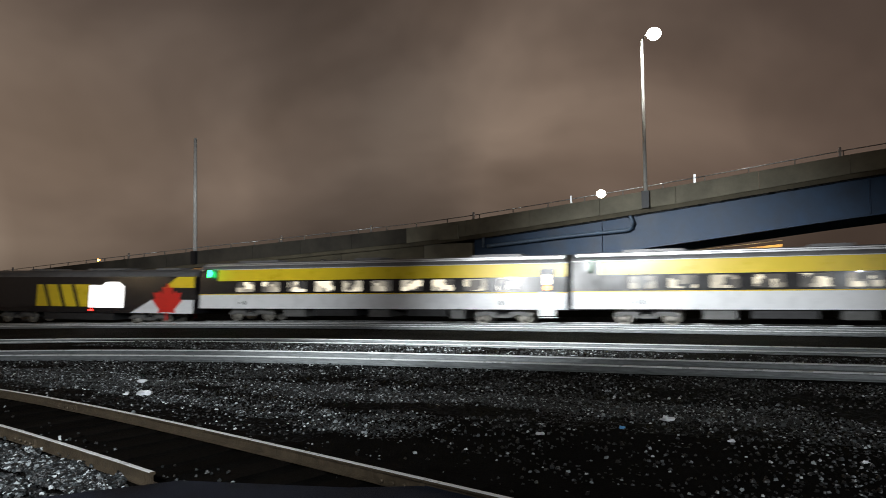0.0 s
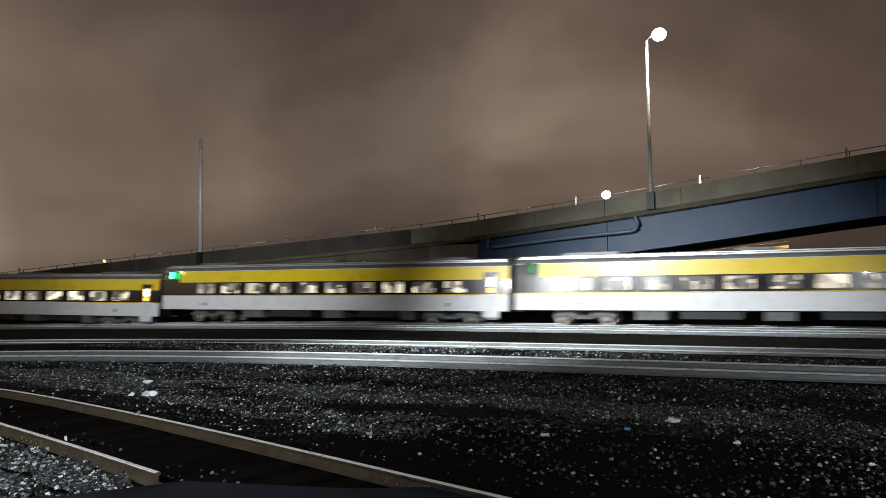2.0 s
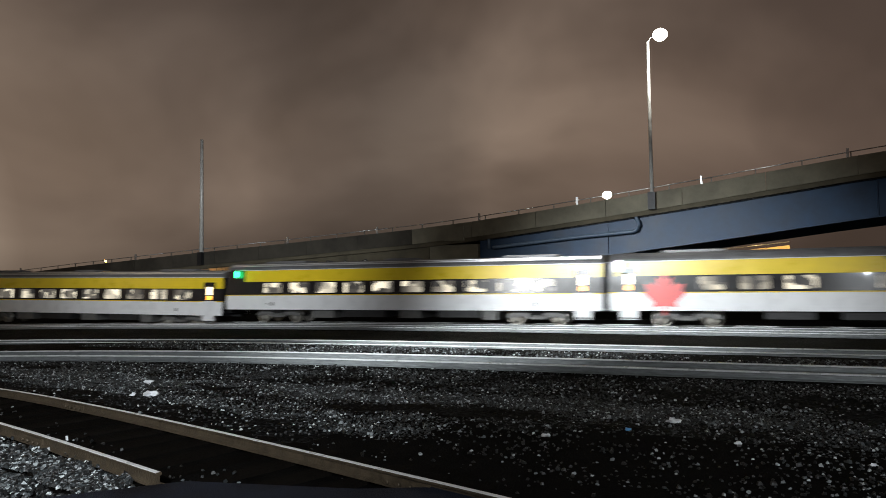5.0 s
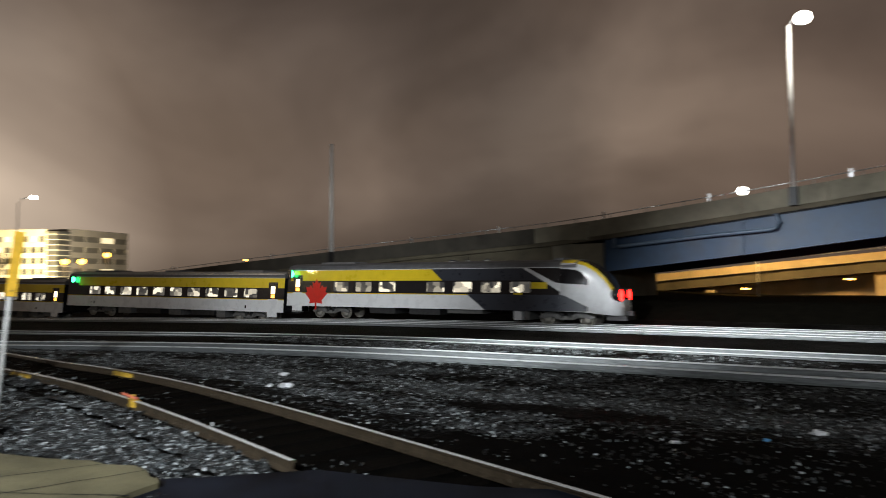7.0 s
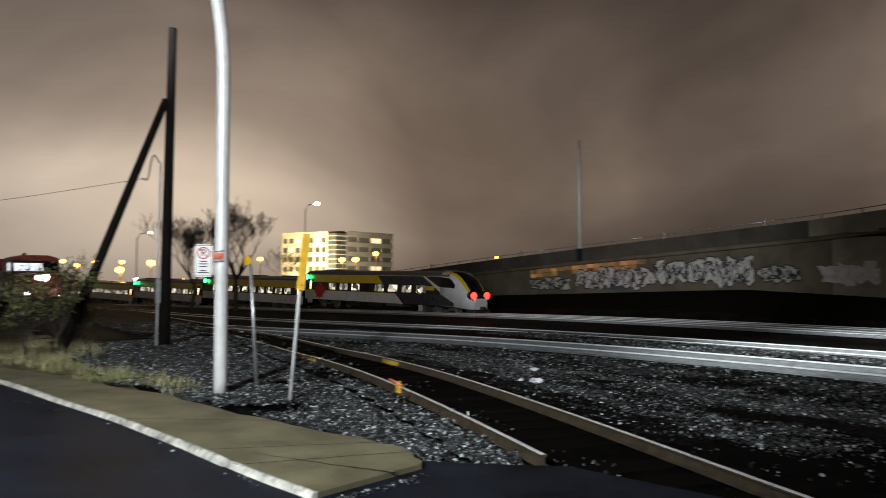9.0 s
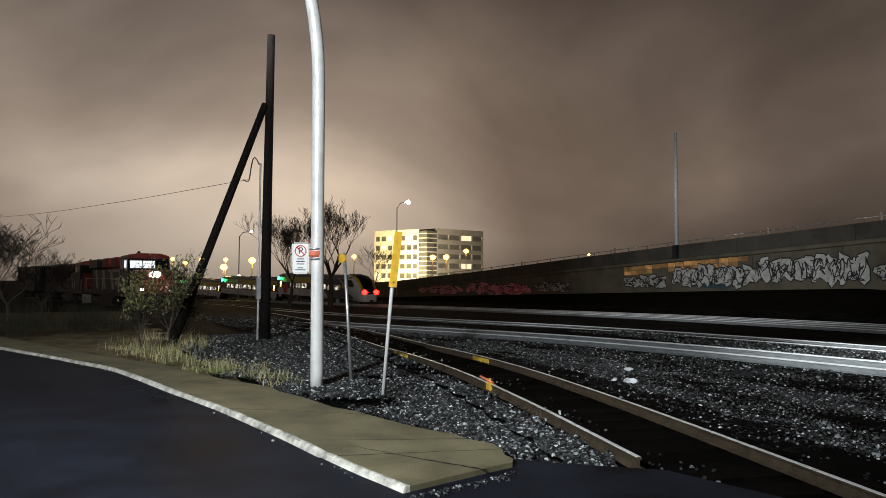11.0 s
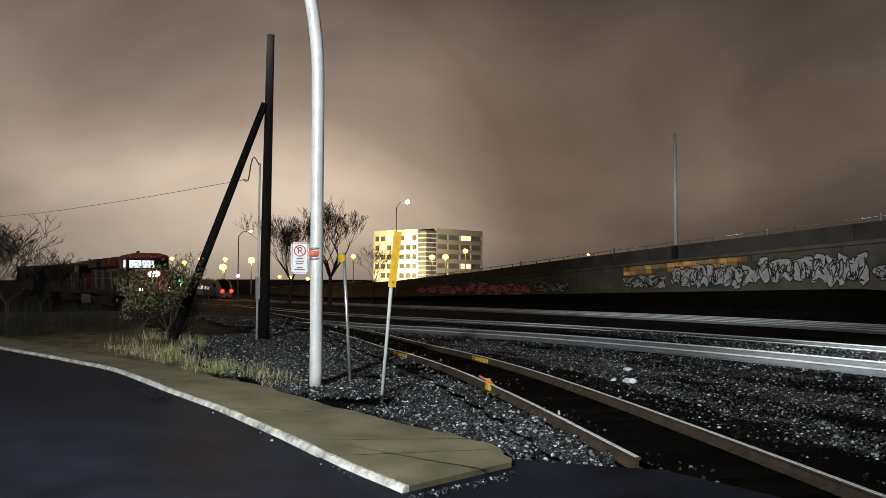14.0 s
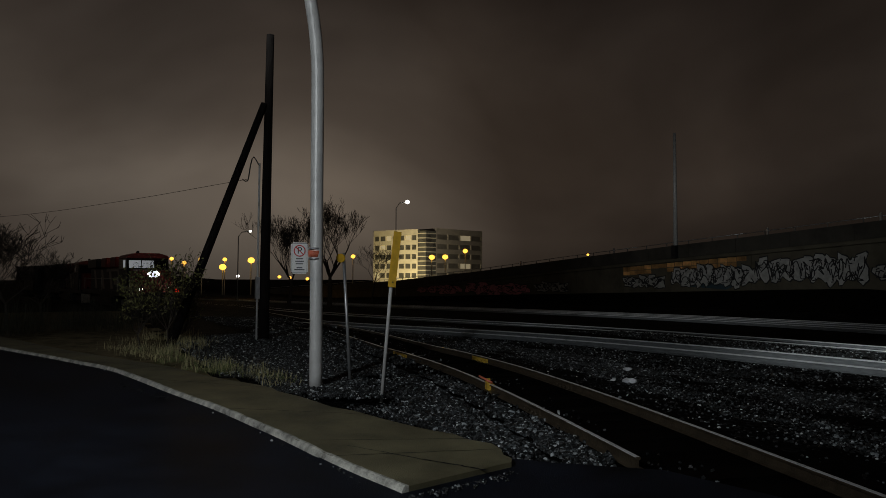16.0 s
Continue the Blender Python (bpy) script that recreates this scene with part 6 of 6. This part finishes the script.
# ---- graffiti on the ramp wall ----
M_SPRAYWHITE = material("white_spray_paint", (0.42, 0.42, 0.40), 0.7, vary=0.35, scale=2.5)
M_SPRAYBLACK = material("black_spray_paint", (0.012, 0.012, 0.014), 0.7)
M_SPRAYPINK = material("pink_spray_paint", (0.58, 0.20, 0.24), 0.7, vary=0.3, scale=2.5)
M_SPRAYGREY = material("pale_spray_paint", (0.34, 0.34, 0.31), 0.7, vary=0.35, scale=2.0)
M_SPRAYRED = material("red_spray_paint", (0.30, 0.04, 0.03), 0.7, vary=0.3, scale=2)
M_SPRAYTEAL = material("dark_teal_spray_paint", (0.03, 0.06, 0.08), 0.7, vary=0.3, scale=2)


def graffiti(x0, x1, z0, z1, count, fill, line, label, seed, backing=None, y=Y_WALL + 0.1):
    """Bubble-shaped strokes side by side: fat outlines, pale fills and inner curves, not letters."""
    rng = random.Random(seed)
    g = thing("graffiti", (0, 0, 0), label, "graffiti", "graffiti on the wall")
    w = (x1 - x0) / count

    def blob(cx, cz, rx, rz, phase, grow=0.0):
        pts = []
        for k in range(22):
            a = k * 2 * math.pi / 22
            f = 1 + 0.20 * math.sin(3 * a + phase) + 0.14 * math.sin(5 * a + phase * 2.1) + 0.10 * math.sin(8 * a + phase * 1.7)
            pts.append((cx + (rx * f + grow) * math.copysign(abs(math.cos(a)) ** 0.6, math.cos(a)), cz + (rz * f + grow) * math.copysign(abs(math.sin(a)) ** 0.6, math.sin(a))))
        return pts

    if backing:
        bm = bmesh.new()
        zm = (z0 + z1) / 2
        bm_prism(bm, blob((x0 + x1) / 2, zm, (x1 - x0) / 2.05, (z1 - z0) / 1.75, seed), y - 0.008, y - 0.001)
        part("backing", bm, backing, g)
    for i in range(count):
        cx, cz = x0 + (i + 0.5) * w + rng.uniform(-0.06, 0.06) * w, (z0 + z1) / 2 + rng.uniform(-0.08, 0.08)
        rx, rz, ph = w * rng.uniform(0.58, 0.74), (z1 - z0) * rng.uniform(0.40, 0.54), rng.uniform(0, 6)
        step = 0.004 * (i % 2)
        if line:
            bm = bmesh.new()
            bm_prism(bm, blob(cx, cz, rx, rz, ph, 0.10), y - 0.016 - step, y - 0.010)
            part("outline", bm, line, g)
        bm = bmesh.new()
        bm_prism(bm, blob(cx, cz, rx, rz, ph), y - 0.026 - step, y - 0.018 - step)
        part("stroke", bm, fill, g)
        if line:
            for _ in range(8):
                bm = bmesh.new()
                u, v = rng.uniform(-0.8, 0.8), rng.uniform(-0.75, 0.75)
                pts = [(cx + rx * u, y - 0.03 - step, cz + rz * v)]
                for _k in range(3):
                    u, v = max(-0.9, min(0.9, u + rng.uniform(-0.7, 0.7))), max(-0.85, min(0.85, v + rng.uniform(-0.9, 0.9)))
                    pts.append((cx + rx * u, y - 0.03 - step, cz + rz * v))
                bm_tube(bm, spline(pts, 0.12), 0.042, 5)
                part("inner_line", bm, line, g)
    return g


graffiti(-38.2, -29.4, 2.15, 4.0, 9, M_SPRAYWHITE, M_SPRAYBLACK, "white bubble graffiti with black outlines on the ramp wall", 3)
graffiti(-47.2, -38.7, 1.85, 3.45, 9, M_SPRAYWHITE, M_SPRAYBLACK, "white graffiti with black outlines and teal backing", 7, M_SPRAYTEAL)
graffiti(-53.6, -48.4, 1.6, 2.6, 5, M_SPRAYGREY, M_SPRAYBLACK, "pale grey sprayed tag on the ramp wall", 12)
graffiti(-69.0, -63.2, 0.95, 1.9, 4, M_SPRAYGREY, M_SPRAYBLACK, "pale sprayed tag low on the ramp wall", 15)
graffiti(-86.0, -71.5, 0.35, 1.75, 5, M_SPRAYPINK, M_SPRAYBLACK, "large pink block graffiti on the ramp wall", 18)
graffiti(-102.0, -88.5, 0.2, 1.45, 4, M_SPRAYPINK, M_SPRAYBLACK, "faded pink block graffiti on the ramp wall", 21)
graffiti(-28.6, -26.0, 2.3, 3.4, 3, M_SPRAYGREY, M_SPRAYBLACK, "grey sprayed tag on the ramp wall", 25)
graffiti(-24.2, -20.8, 2.2, 3.5, 3, M_SPRAYWHITE, None, "white painted-over patch on the abutment", 27, None, Y_WALL + 0.05)
# ochre blocks paint the orange light on the wall into colour
M_WALL_GLOW = material("ochre_wall_glow", (0.55, 0.29, 0.10), 0.8, vary=0.6, scale=1.2, bump=0.3, vary_piece=0.5)
rng_p = random.Random(4)
for row in range(2):
    for i in range(15):
        x = -53.4 + i * 0.98
        if rng_p.random() < 0.06 + 0.35 * row:
            continue
        bm = bmesh.new()
        zt = deck(x) - 1.52 - row * 0.42
        bm_box(bm, x - 0.46, Y_WALL + 0.088, zt - 0.38, x + 0.46, Y_WALL + 0.099, zt)
        solid("wall_patch", bm, M_WALL_GLOW, "ochre block painting orange lamplight on the ramp wall", "wall patch", group="wall patches")


# a wandering crack across the last slab, and crumbs broken from its tip
bm = bmesh.new()
crack = [Vector(p) for p in ((-7.05, 2.50, 0.492), (-6.64, 2.73, 0.492), (-6.2, 2.96, 0.492), (-5.83, 3.19, 0.492), (-5.57, 3.33, 0.492))]
rows_c = []
for i in range(29):
    u = i / 28 * 4
    k = min(3, int(u))
    p = crack[k].lerp(crack[k + 1], u - k)
    p.y += 0.025 * noise.noise((i * 0.6, 2, 0))
    w = (0.004 + 0.012 * (i / 28)) * (1 + 0.6 * noise.noise((i * 0.9, 7, 0)))
    rows_c.append([bm.verts.new((p.x, p.y + w, 0.5)), bm.verts.new((p.x, p.y - w, 0.5))])
for a_, b_ in zip(rows_c, rows_c[1:]):
    bm.faces.new((a_[0], b_[0], b_[1], a_[1]))
part("crack", bm, M_ASPHALT, pave, "dark dirt-filled crack")
rng = np.random.default_rng(91)
bm = bmesh.new()
tip = [Vector(p) for p in ((-5.33, 2.42, 0.455), (-5.40, 2.79, 0.455), (-5.47, 3.22, 0.455), (-5.6, 3.62, 0.455))]
for i in range(130):
    u = rng.uniform(0, 3)
    k = min(2, int(u))
    p = tip[k].lerp(tip[k + 1], u - k) + Vector((abs(rng.normal(0, 0.07)), rng.normal(0, 0.03), 0))
    bm_ball(bm, tuple(p), rng.uniform(0.006, 0.02), 1, (1, rng.uniform(0.6, 1), 0.7))
for i in range(70):
    j = int(rng.integers(near(-20), n_k))
    p = kerb_pts[j] + Vector((rng.uniform(-0.2, 0.2), -0.09 - abs(rng.normal(0, 0.06)), -0.045))
    bm_ball(bm, tuple(p), rng.uniform(0.006, 0.022), 1, (1, rng.uniform(0.6, 1), 0.7))
solid("concrete_crumbs", bm, M_STONE, "dark crumbs of broken concrete along the kerb", "rubble", "stuff")

motions()
